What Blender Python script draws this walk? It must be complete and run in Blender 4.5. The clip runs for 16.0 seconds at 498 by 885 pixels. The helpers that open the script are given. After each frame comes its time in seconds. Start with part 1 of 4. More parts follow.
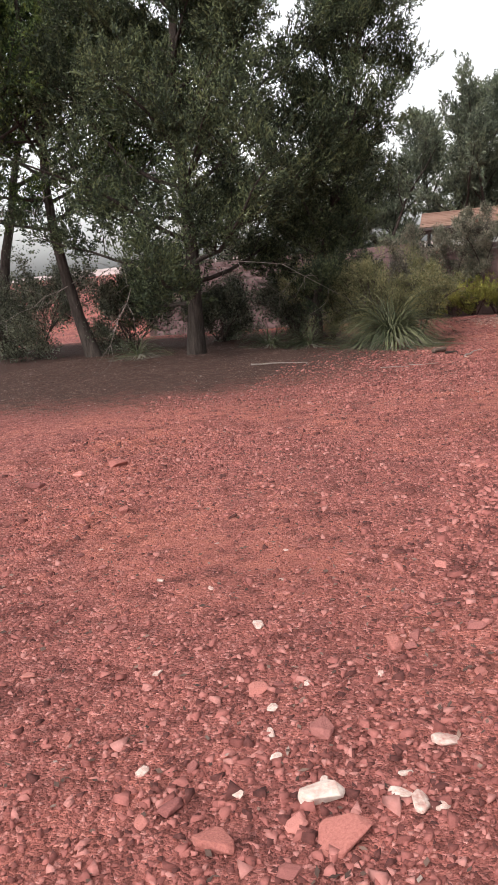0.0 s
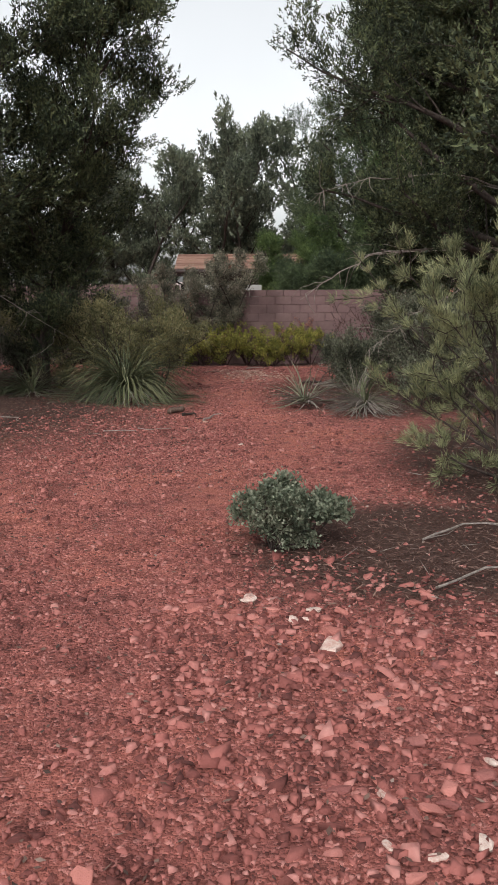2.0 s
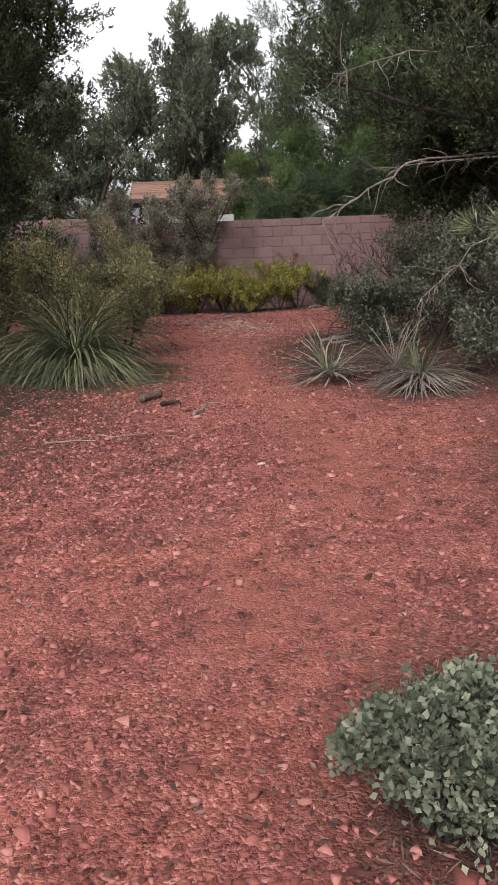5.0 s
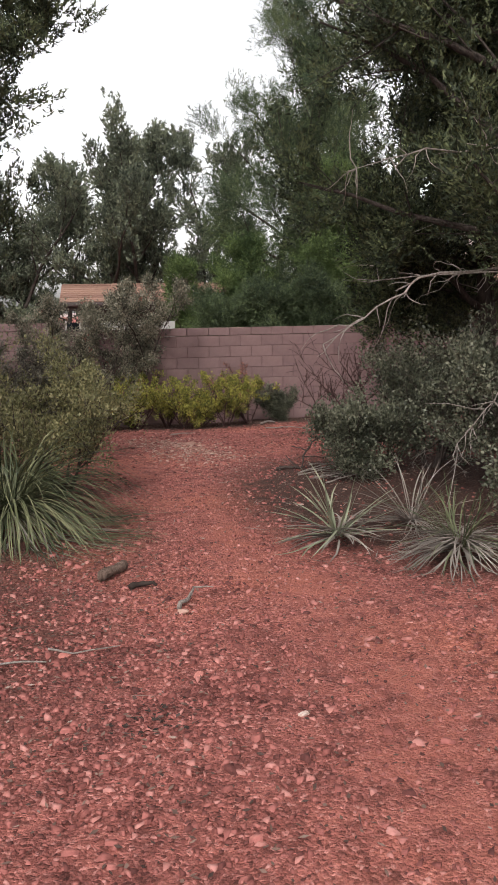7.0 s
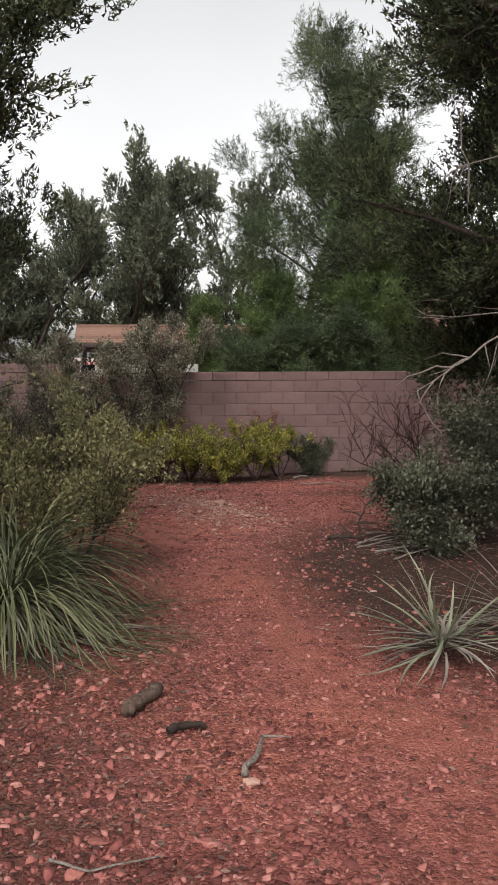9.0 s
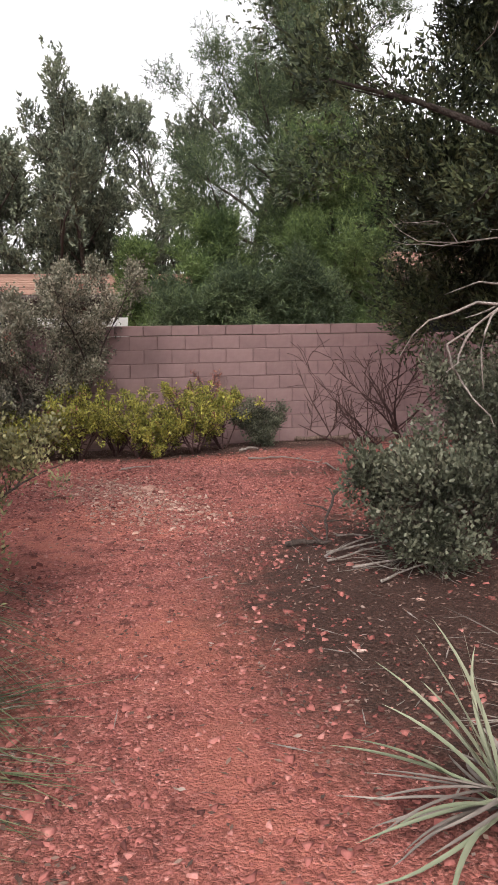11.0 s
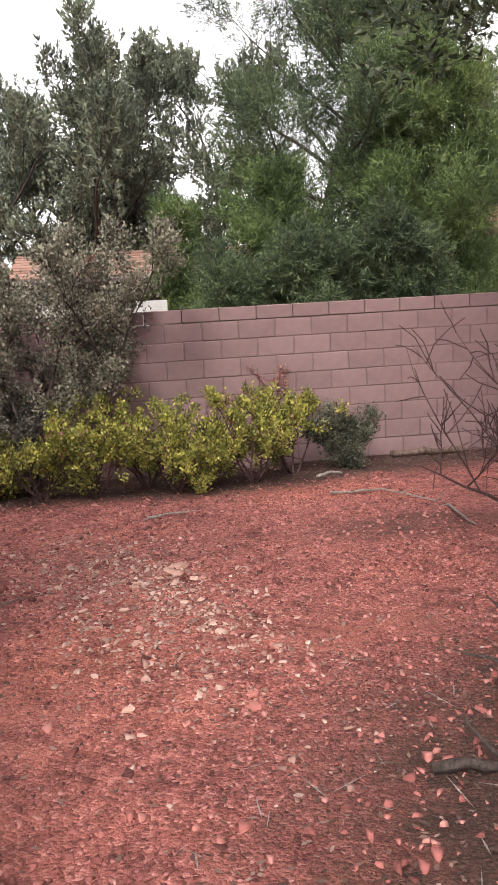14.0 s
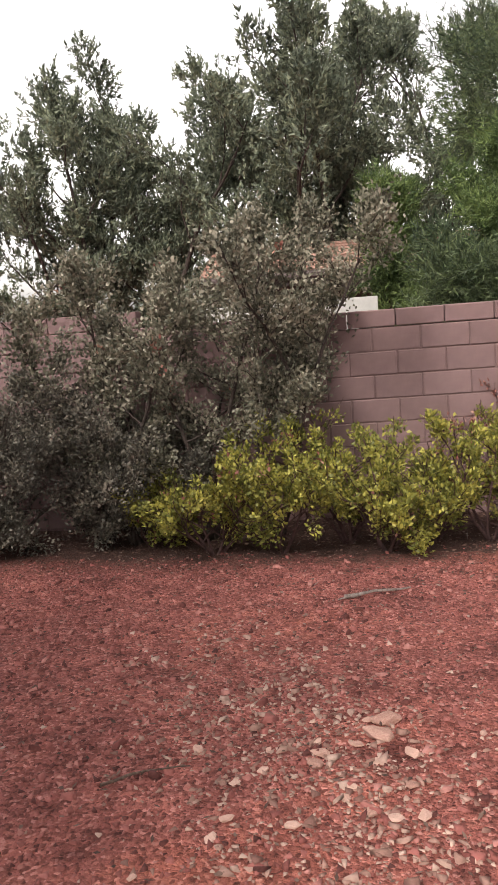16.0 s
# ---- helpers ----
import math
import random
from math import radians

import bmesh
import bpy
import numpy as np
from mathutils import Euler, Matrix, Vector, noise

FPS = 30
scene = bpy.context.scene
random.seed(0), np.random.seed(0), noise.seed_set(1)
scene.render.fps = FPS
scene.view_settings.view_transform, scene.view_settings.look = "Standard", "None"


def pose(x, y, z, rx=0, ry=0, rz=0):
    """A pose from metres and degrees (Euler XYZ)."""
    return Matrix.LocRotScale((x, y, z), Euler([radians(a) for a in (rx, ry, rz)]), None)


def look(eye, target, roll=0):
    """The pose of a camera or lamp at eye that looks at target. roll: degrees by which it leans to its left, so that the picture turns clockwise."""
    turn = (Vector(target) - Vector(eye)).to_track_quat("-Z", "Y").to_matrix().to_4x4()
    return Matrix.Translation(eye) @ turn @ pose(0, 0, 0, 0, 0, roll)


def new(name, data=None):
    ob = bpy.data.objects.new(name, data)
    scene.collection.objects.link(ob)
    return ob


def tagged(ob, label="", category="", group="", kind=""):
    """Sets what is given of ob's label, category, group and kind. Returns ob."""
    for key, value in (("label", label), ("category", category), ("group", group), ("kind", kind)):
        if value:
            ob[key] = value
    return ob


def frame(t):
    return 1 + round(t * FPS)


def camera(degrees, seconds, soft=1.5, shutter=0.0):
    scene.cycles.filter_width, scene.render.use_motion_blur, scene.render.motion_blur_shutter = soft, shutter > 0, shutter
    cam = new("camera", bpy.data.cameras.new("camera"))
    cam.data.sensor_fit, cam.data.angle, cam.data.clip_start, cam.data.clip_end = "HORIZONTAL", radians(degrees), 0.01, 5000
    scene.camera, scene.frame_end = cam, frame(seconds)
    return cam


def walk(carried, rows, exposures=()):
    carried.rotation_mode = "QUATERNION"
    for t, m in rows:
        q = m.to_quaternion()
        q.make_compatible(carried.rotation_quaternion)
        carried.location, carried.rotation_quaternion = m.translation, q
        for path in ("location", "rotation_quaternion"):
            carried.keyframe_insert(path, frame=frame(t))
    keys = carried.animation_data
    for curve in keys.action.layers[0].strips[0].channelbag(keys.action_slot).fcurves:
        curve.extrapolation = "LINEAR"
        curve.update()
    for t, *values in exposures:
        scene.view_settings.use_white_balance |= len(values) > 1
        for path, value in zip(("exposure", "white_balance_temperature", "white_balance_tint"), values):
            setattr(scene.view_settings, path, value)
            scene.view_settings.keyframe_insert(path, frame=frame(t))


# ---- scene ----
cam = camera(33.0, 16.0, soft=1.2)
METRES, EYE, TILT, LEAN, TURN = 15.6, 1.56, 0.0, 1.6, 15.5
ROWS = [
    (0.0, 0.0, 0.0, 0.0, -0.82, -12.27, 3.76),
    (0.5, 0.0083, 0.0254, 0.0028, -5.06, -11.98, 2.15),
    (1.0, 0.0174, 0.0544, 0.0041, -11.37, -10.75, 0.41),
    (1.5, 0.0347, 0.0832, 0.0012, -15.19, -11.09, -0.09),
    (2.0, 0.0454, 0.1142, 0.0034, -16.36, -10.31, -1.26),
    (2.5, 0.0548, 0.1478, 0.0045, -17.92, -10.12, -1.33),
    (3.0, 0.0663, 0.1807, 0.0061, -16.83, -11.62, -0.09),
    (3.5, 0.0734, 0.2128, 0.0047, -17.33, -13.68, -0.66),
    (4.0, 0.0775, 0.2438, 0.0011, -18.06, -15.79, -0.26),
    (6.5, 0.0786, 0.3953, 0.0051, -22.57, -10.31, 0.75),
    (7.0, 0.0843, 0.4215, 0.0118, -24.86, -8.18, -0.43),
    (7.5, 0.0853, 0.4481, 0.013, -25.65, -5.46, -1.49),
    (8.0, 0.0863, 0.4641, 0.0107, -25.96, -4.15, -2.14),
    (8.5, 0.0958, 0.4905, 0.0095, -25.28, -4.67, -1.46),
    (9.0, 0.103, 0.5166, 0.0078, -24.12, -5.01, -1.39),
    (9.5, 0.1146, 0.5467, 0.0081, -25.87, -5.41, -2.8),
    (12.0, 0.2029, 0.6944, 0.0029, -27.7, -9.11, 0.79),
    (12.5, 0.2204, 0.7259, 0.005, -26.06, -9.33, 1.26),
    (13.0, 0.233, 0.7559, 0.0035, -27.04, -8.81, 0.08),
    (13.5, 0.2463, 0.7852, 0.0021, -28.17, -8.8, 0.21),
    (14.0, 0.256, 0.8178, 0.0034, -23.2, -9.11, 1.63),
    (14.5, 0.2641, 0.8498, 0.004, -19.46, -9.44, 1.41),
    (15.0, 0.2764, 0.8767, 0.004, -16.56, -9.55, 1.88),
    (15.5, 0.2848, 0.9028, 0.0018, -12.56, -9.74, 2.76),
    (16.0, 0.294, 0.9343, 0.0057, -9.06, -8.86, 2.92),
]
EXPOSURES = [(0.0, 0.5, 6500, 10), (0.5, 0.4, 6500, 10), (1.0, 0.05, 6500, 9), (1.5, 0.0, 6500, 9), (2.5, 0.1, 6400, 8), (3.5, 0.02, 6400, 9), (4.0, 0.28, 6400, 10), (7.0, 0.35, 6600, 11), (9.0, 0.12, 6700, 9), (12.0, 1.02, 6600, 14), (13.5, 1.08, 6600, 14), (16.0, 0.92, 6900, 13)]
walk(cam, [(t, pose(0, 0, EYE, TILT, LEAN, TURN) @ pose(METRES * x, METRES * y, METRES * z, 90 + pitch, roll, yaw)) for t, x, y, z, yaw, pitch, roll in ROWS], EXPOSURES)

# ---- world, sun, exposure ----
world = bpy.data.worlds.new("overcast")
scene.world = world
world.use_nodes = True
wn = world.node_tree.nodes
wl = world.node_tree.links
SUN_ELEV, SUN_ROT = radians(48), radians(200)
sky = wn.new("ShaderNodeTexSky")
sky.sky_type = 'NISHITA'
sky.sun_disc = False
sky.sun_elevation = SUN_ELEV
sky.sun_rotation = SUN_ROT
sky.air_density, sky.dust_density, sky.ozone_density = 1.0, 3.0, 1.0
hs = wn.new("ShaderNodeHueSaturation")
hs.inputs["Saturation"].default_value = 0.12
cl = wn.new("ShaderNodeTexNoise")
cl.inputs["Scale"].default_value = 2.2
cl.inputs["Detail"].default_value = 4.0
ramp = wn.new("ShaderNodeMapRange")
ramp.inputs["To Min"].default_value = 1.25
ramp.inputs["To Max"].default_value = 1.7
mulw = wn.new("ShaderNodeMix")
mulw.data_type = 'RGBA'
mulw.blend_type = 'MULTIPLY'
mulw.inputs[0].default_value = 1.0
wl.new(sky.outputs[0], hs.inputs["Color"])
wl.new(cl.outputs["Fac"], ramp.inputs["Value"])
wl.new(hs.outputs[0], mulw.inputs[6])
wl.new(ramp.outputs[0], mulw.inputs[7])
wl.new(mulw.outputs[2], wn["Background"].inputs["Color"])
wn["Background"].inputs["Strength"].default_value = 0.15
sun_data = bpy.data.lights.new("sun", 'SUN')
sun_data.energy = 1.3
sun_data.angle = radians(14)
sun_data.color = (1.0, 0.96, 0.9)
sun = new("sun", sun_data)
sun.matrix_world = look((0, 0, 40), (0 - 40 * math.cos(SUN_ELEV) * math.sin(SUN_ROT), -40 * math.cos(SUN_ELEV) * math.cos(SUN_ROT), 40 - 40 * math.sin(SUN_ELEV)))

rng = np.random.default_rng(7)


# ---- materials ----
def mat_base(name, rough=0.85):
    m = bpy.data.materials.new(name)
    m.use_nodes = True
    b = m.node_tree.nodes["Principled BSDF"]
    b.inputs["Roughness"].default_value = rough
    b.inputs["Specular IOR Level"].default_value = 0.25
    return m, m.node_tree.nodes, m.node_tree.links, b


def tex_noise(n, l, scale, detail=4.0, rough=0.6, coord=None):
    t = n.new("ShaderNodeTexNoise")
    t.inputs["Scale"].default_value = scale
    t.inputs["Detail"].default_value = detail
    t.inputs["Roughness"].default_value = rough
    if coord is not None:
        l.new(coord, t.inputs["Vector"])
    return t


def ramp_of(n, l, fac, stops):
    r = n.new("ShaderNodeValToRGB")
    while len(r.color_ramp.elements) < len(stops):
        r.color_ramp.elements.new(0.5)
    for e, (p, c) in zip(r.color_ramp.elements, stops):
        e.position, e.color = p, (*c, 1)
    l.new(fac, r.inputs["Fac"])
    return r.outputs["Color"]


def mixc(n, l, fac, a, b, mode='MIX'):
    m = n.new("ShaderNodeMix")
    m.data_type, m.blend_type = 'RGBA', mode
    if isinstance(fac, float):
        m.inputs[0].default_value = fac
    else:
        l.new(fac, m.inputs[0])
    for i, v in ((6, a), (7, b)):
        if isinstance(v, tuple):
            m.inputs[i].default_value = (*v, 1)
        else:
            l.new(v, m.inputs[i])
    return m.outputs[2]


def bump(n, l, b, height, strength, dist):
    k = n.new("ShaderNodeBump")
    k.inputs["Strength"].default_value = strength
    k.inputs["Distance"].default_value = dist
    l.new(height, k.inputs["Height"])
    l.new(k.outputs[0], b.inputs["Normal"])


def leaf_material(name, dark, mid, light, rough=0.55, patch=1.3, trans=0.25):
    """Leaves: every leaf its own tone, and patches of lighter growth."""
    m, n, l, b = mat_base(name, rough)
    geo = n.new("ShaderNodeNewGeometry")
    tc = n.new("ShaderNodeTexCoord")
    big = tex_noise(n, l, patch, 3.0, 0.6, tc.outputs["Object"])
    add = n.new("ShaderNodeMath")
    add.operation = 'MULTIPLY_ADD'
    l.new(geo.outputs["Random Per Island"], add.inputs[0])
    add.inputs[1].default_value = 0.45
    l.new(big.outputs["Fac"], add.inputs[2])
    col = ramp_of(n, l, add.outputs[0], [(0.38, dark), (0.68, mid), (1.0, light)])
    l.new(col, b.inputs["Base Color"])
    tr = n.new("ShaderNodeBsdfTranslucent")
    l.new(col, tr.inputs["Color"])
    mx = n.new("ShaderNodeMixShader")
    mx.inputs[0].default_value = trans
    l.new(b.outputs[0], mx.inputs[1])
    l.new(tr.outputs[0], mx.inputs[2])
    l.new(mx.outputs[0], n["Material Output"].inputs["Surface"])
    return m


def bark_material(name, dark, light, scale=9.0):
    m, n, l, b = mat_base(name, 0.95)
    tc = n.new("ShaderNodeTexCoord")
    mp = n.new("ShaderNodeMapping")
    mp.inputs["Scale"].default_value = (scale, scale, scale * 0.14)
    l.new(tc.outputs["Object"], mp.inputs["Vector"])
    t = tex_noise(n, l, 2.5, 6.0, 0.7, mp.outputs[0])
    l.new(ramp_of(n, l, t.outputs["Fac"], [(0.3, dark), (0.7, light)]), b.inputs["Base Color"])
    bump(n, l, b, t.outputs["Fac"], 0.9, 0.03)
    return m


def island_material(name, stops, rough=0.9, grain=40.0, spread=0.35, bumpy=0.4):
    """Stones, flakes: a tone for every piece, broken up by grain."""
    m, n, l, b = mat_base(name, rough)
    geo = n.new("ShaderNodeNewGeometry")
    tc = n.new("ShaderNodeTexCoord")
    t = tex_noise(n, l, grain, 5.0, 0.65, tc.outputs["Object"])
    mad = n.new("ShaderNodeMath")
    mad.operation = 'MULTIPLY_ADD'
    l.new(t.outputs["Fac"], mad.inputs[0])
    mad.inputs[1].default_value = spread
    add = n.new("ShaderNodeMath")
    add.operation = 'MULTIPLY_ADD'
    l.new(geo.outputs["Random Per Island"], add.inputs[0])
    add.inputs[1].default_value = 1.0 - spread
    add.inputs[2].default_value = 0.0
    l.new(add.outputs[0], mad.inputs[2])
    l.new(ramp_of(n, l, mad.outputs[0], stops), b.inputs["Base Color"])
    bump(n, l, b, t.outputs["Fac"], bumpy, 0.01)
    return m


def object_material(name, stops, rough=0.9, grain=30.0, spread=0.6, bumpy=0.5, dist=0.01):
    """Pieces that are objects of their own: tone by the object's random."""
    m, n, l, b = mat_base(name, rough)
    oi = n.new("ShaderNodeObjectInfo")
    tc = n.new("ShaderNodeTexCoord")
    t = tex_noise(n, l, grain, 6.0, 0.65, tc.outputs["Object"])
    add = n.new("ShaderNodeMath")
    add.operation = 'MULTIPLY'
    l.new(oi.outputs["Random"], add.inputs[0])
    add.inputs[1].default_value = 1.0 - spread
    mad = n.new("ShaderNodeMath")
    mad.operation = 'MULTIPLY_ADD'
    l.new(t.outputs["Fac"], mad.inputs[0])
    mad.inputs[1].default_value = spread
    l.new(add.outputs[0], mad.inputs[2])
    l.new(ramp_of(n, l, mad.outputs[0], stops), b.inputs["Base Color"])
    bump(n, l, b, t.outputs["Fac"], bumpy, dist)
    return m


def ground_material():
    m, n, l, b = mat_base("red_earth", 0.95)
    tc = n.new("ShaderNodeTexCoord")
    pos = tc.outputs["Object"]
    big = tex_noise(n, l, 0.55, 5.0, 0.6, pos)
    mid = tex_noise(n, l, 5.0, 5.0, 0.65, pos)
    fine = tex_noise(n, l, 70.0, 4.0, 0.7, pos)
    col = ramp_of(n, l, big.outputs["Fac"], [(0.32, EARTH_A), (0.52, EARTH_B), (0.72, EARTH_C)])
    tone = ramp_of(n, l, mid.outputs["Fac"], [(0.3, (0.5, 0.46, 0.46)), (0.48, (0.95, 0.95, 0.95)), (0.7, (1.28, 1.28, 1.24))])
    col = mixc(n, l, 1.0, col, tone, 'MULTIPLY')
    vor = n.new("ShaderNodeTexVoronoi")
    vor.inputs["Scale"].default_value = 75.0
    wobv = n.new("ShaderNodeVectorMath")
    wobv.operation = 'MULTIPLY_ADD'
    warp = tex_noise(n, l, 24.0, 3.0, 0.7, pos)
    l.new(warp.outputs["Color"], wobv.inputs[0])
    wobv.inputs[1].default_value = (0.035, 0.035, 0.035)
    l.new(pos, wobv.inputs[2])
    l.new(wobv.outputs[0], vor.inputs["Vector"])
    sep = n.new("ShaderNodeSeparateColor")
    l.new(vor.outputs["Color"], sep.inputs[0])
    grit = ramp_of(n, l, sep.outputs[0], [(0.0, (0.3, 0.27, 0.27)), (0.25, (0.8, 0.79, 0.79)), (0.7, (1.15, 1.16, 1.17)), (0.88, (1.4, 1.6, 1.65)), (1.0, (1.9, 2.6, 2.8))])
    pebble = n.new("ShaderNodeTexVoronoi")
    pebble.inputs["Scale"].default_value = 21.0
    l.new(wobv.outputs[0], pebble.inputs["Vector"])
    psep = n.new("ShaderNodeSeparateColor")
    l.new(pebble.outputs["Color"], psep.inputs[0])
    lumps = ramp_of(n, l, psep.outputs[0], [(0.0, (0.6, 0.58, 0.58)), (0.4, (0.98, 0.98, 0.98)), (0.85, (1.12, 1.13, 1.13)), (1.0, (1.35, 1.45, 1.45))])
    col = mixc(n, l, 0.55, col, lumps, 'MULTIPLY')
    col = mixc(n, l, 0.85, col, grit, 'MULTIPLY')
    clay = n.new("ShaderNodeAttribute")
    clay.attribute_name = "clay"
    cmul = n.new("ShaderNodeMath")
    cmul.operation = 'MULTIPLY'
    l.new(clay.outputs["Fac"], cmul.inputs[0])
    cmr = n.new("ShaderNodeMapRange")
    cmr.inputs["From Min"].default_value = 0.35
    cmr.inputs["From Max"].default_value = 0.6
    l.new(mid.outputs["Fac"], cmr.inputs["Value"])
    l.new(cmr.outputs[0], cmul.inputs[1])
    clay_col = ramp_of(n, l, fine.outputs["Fac"], [(0.3, (0.357, 0.111, 0.081)), (0.7, (0.459, 0.162, 0.123))])
    col = mixc(n, l, cmul.outputs[0], col, clay_col)
    lit = n.new("ShaderNodeAttribute")
    lit.attribute_name = "litter"
    wob = n.new("ShaderNodeMath")
    wob.operation = 'MULTIPLY_ADD'
    l.new(mid.outputs["Fac"], wob.inputs[0])
    wob.inputs[1].default_value = 1.0
    l.new(lit.outputs["Fac"], wob.inputs[2])
    mr = n.new("ShaderNodeMapRange")
    mr.inputs["From Min"].default_value = 0.75
    mr.inputs["From Max"].default_value = 1.2
    l.new(wob.outputs[0], mr.inputs["Value"])
    duff = ramp_of(n, l, fine.outputs["Fac"], [(0.3, (0.028, 0.015, 0.012)), (0.7, (0.11, 0.054, 0.041))])
    l.new(mixc(n, l, mr.outputs[0], col, duff), b.inputs["Base Color"])
    hsum = n.new("ShaderNodeMath")
    hsum.operation = 'MULTIPLY_ADD'
    l.new(vor.outputs["Distance"], hsum.inputs[0])
    hsum.inputs[1].default_value = -0.6
    l.new(fine.outputs["Fac"], hsum.inputs[2])
    hill = n.new("ShaderNodeMath")
    hill.operation = 'MULTIPLY_ADD'
    l.new(mid.outputs["Fac"], hill.inputs[0])
    hill.inputs[1].default_value = 1.6
    l.new(hsum.outputs[0], hill.inputs[2])
    bump(n, l, b, hill.outputs[0], 1.0, 0.024)
    return m


EARTH_A, EARTH_B, EARTH_C = (0.255, 0.083, 0.071), (0.332, 0.109, 0.090), (0.408, 0.129, 0.089)
M_GROUND = ground_material()
M_GRAVEL = island_material("red_gravel", [(0.08, (0.04, 0.015, 0.014)), (0.35, (0.18, 0.058, 0.05)), (0.68, (0.33, 0.118, 0.102)), (0.88, (0.43, 0.2, 0.175)), (1.0, (0.74, 0.56, 0.5))], spread=0.3)
M_PALE = island_material("pale_gravel", [(0.1, (0.15, 0.07, 0.058)), (0.5, (0.32, 0.185, 0.15)), (1.0, (0.55, 0.41, 0.34))])
M_LITTER = island_material("leaf_litter", [(0.0, (0.03, 0.019, 0.016)), (0.5, (0.105, 0.06, 0.048)), (0.85, (0.2, 0.125, 0.1)), (1.0, (0.5, 0.42, 0.38))], 0.85, 15.0, 0.2)
M_CHAR = island_material("blackened_leaves", [(0.0, (0.012, 0.009, 0.008)), (0.7, (0.035, 0.024, 0.02)), (1.0, (0.12, 0.08, 0.07))], 0.9, 15.0, 0.2)
M_ROCK = [object_material("red_sandstone", [(0.2, (0.2, 0.065, 0.055)), (0.5, (0.4, 0.15, 0.125)), (0.85, (0.5, 0.21, 0.18))], 0.9, 14.0),
          object_material("dark_sandstone", [(0.2, (0.11, 0.04, 0.04)), (0.5, (0.25, 0.09, 0.08)), (0.85, (0.36, 0.15, 0.13))], 0.9, 14.0),
          object_material("bleached_sandstone", [(0.3, (0.36, 0.16, 0.14)), (0.45, (0.47, 0.32, 0.275)), (0.65, (0.6, 0.5, 0.445))], 0.9, 4.0, 0.85),
          object_material("tan_sandstone", [(0.2, (0.3, 0.15, 0.12)), (0.5, (0.5, 0.31, 0.25)), (0.85, (0.62, 0.43, 0.36))], 0.9, 14.0)]
M_BLOCK = object_material("rosy_concrete_block", [(0.15, (0.12, 0.078, 0.077)), (0.5, (0.2, 0.128, 0.126)), (0.85, (0.275, 0.182, 0.178))], 0.95, 3.0, 0.86, 0.35, 0.006)
M_MORTAR = object_material("mortar", [(0.2, (0.115, 0.073, 0.071)), (0.8, (0.2, 0.128, 0.124))], 0.95, 30.0, 0.9)
M_BARK = bark_material("juniper_bark", (0.02, 0.015, 0.013), (0.085, 0.066, 0.057))
M_TWIG = bark_material("dark_twig", (0.03, 0.022, 0.02), (0.1, 0.075, 0.065), 20.0)
M_DEAD = bark_material("weathered_deadwood", (0.12, 0.1, 0.09), (0.38, 0.325, 0.29), 20.0)
M_LOG = bark_material("brown_log_bark", (0.05, 0.032, 0.026), (0.21, 0.145, 0.115), 14.0)
M_REDSTEM = bark_material("red_brown_stem", (0.04, 0.022, 0.022), (0.12, 0.065, 0.06), 20.0)
M_JUNIPER = leaf_material("juniper_foliage", (0.014, 0.02, 0.013), (0.044, 0.057, 0.031), (0.14, 0.16, 0.076), 0.6, 2.0)
M_JUNIPER2 = leaf_material("grey_juniper_foliage", (0.041, 0.051, 0.038), (0.101, 0.119, 0.084), (0.216, 0.236, 0.155), 0.6)
M_JUNIPER3 = leaf_material("yellowing_juniper_foliage", (0.014, 0.024, 0.012), (0.045, 0.07, 0.026), (0.17, 0.22, 0.06), 0.6, 1.8)
M_PINE = leaf_material("pine_needles", (0.02, 0.032, 0.02), (0.06, 0.085, 0.045), (0.15, 0.19, 0.088), 0.55, 1.0)
M_PINE2 = leaf_material("bright_pine_needles", (0.022, 0.04, 0.018), (0.075, 0.115, 0.042), (0.19, 0.25, 0.085), 0.55, 1.2)
M_PINYON = leaf_material("pale_pinyon_needles", (0.045, 0.052, 0.03), (0.16, 0.175, 0.095), (0.38, 0.39, 0.21), 0.5, 3.0)
M_OAK = leaf_material("dark_oak_leaves", (0.026, 0.03, 0.021), (0.085, 0.092, 0.062), (0.21, 0.21, 0.15), 0.4, 2.5)
M_GREYSCRUB = leaf_material("grey_brown_scrub_leaves", (0.03, 0.028, 0.024), (0.105, 0.098, 0.08), (0.26, 0.235, 0.19), 0.5, 3.0)
M_BROWNSHRUB = leaf_material("brownish_shrub_leaves", (0.06, 0.056, 0.03), (0.165, 0.16, 0.078), (0.32, 0.29, 0.15), 0.5, 3.0)
M_SILVER = leaf_material("silvery_shrub_leaves", (0.044, 0.044, 0.033), (0.145, 0.141, 0.101), (0.352, 0.317, 0.246), 0.5, 3.0)
M_YELLOW = leaf_material("yellow_green_leaves", (0.06, 0.068, 0.018), (0.185, 0.187, 0.045), (0.47, 0.43, 0.1), 0.45, 4.5)
M_MANZ = leaf_material("grey_green_round_leaves", (0.04, 0.052, 0.033), (0.125, 0.146, 0.1), (0.31, 0.32, 0.235), 0.45, 7.0)
M_RED = leaf_material("dry_red_leaves", (0.16, 0.06, 0.05), (0.3, 0.12, 0.1), (0.42, 0.24, 0.18), 0.6, 3.0)
M_BLADE = leaf_material("sotol_blades", (0.017, 0.022, 0.012), (0.056, 0.068, 0.036), (0.230, 0.230, 0.128), 0.45, 2.5, 0.15)
M_YUCCA = leaf_material("yucca_blades", (0.085, 0.102, 0.064), (0.187, 0.208, 0.140), (0.383, 0.374, 0.272), 0.4, 2.0, 0.15)
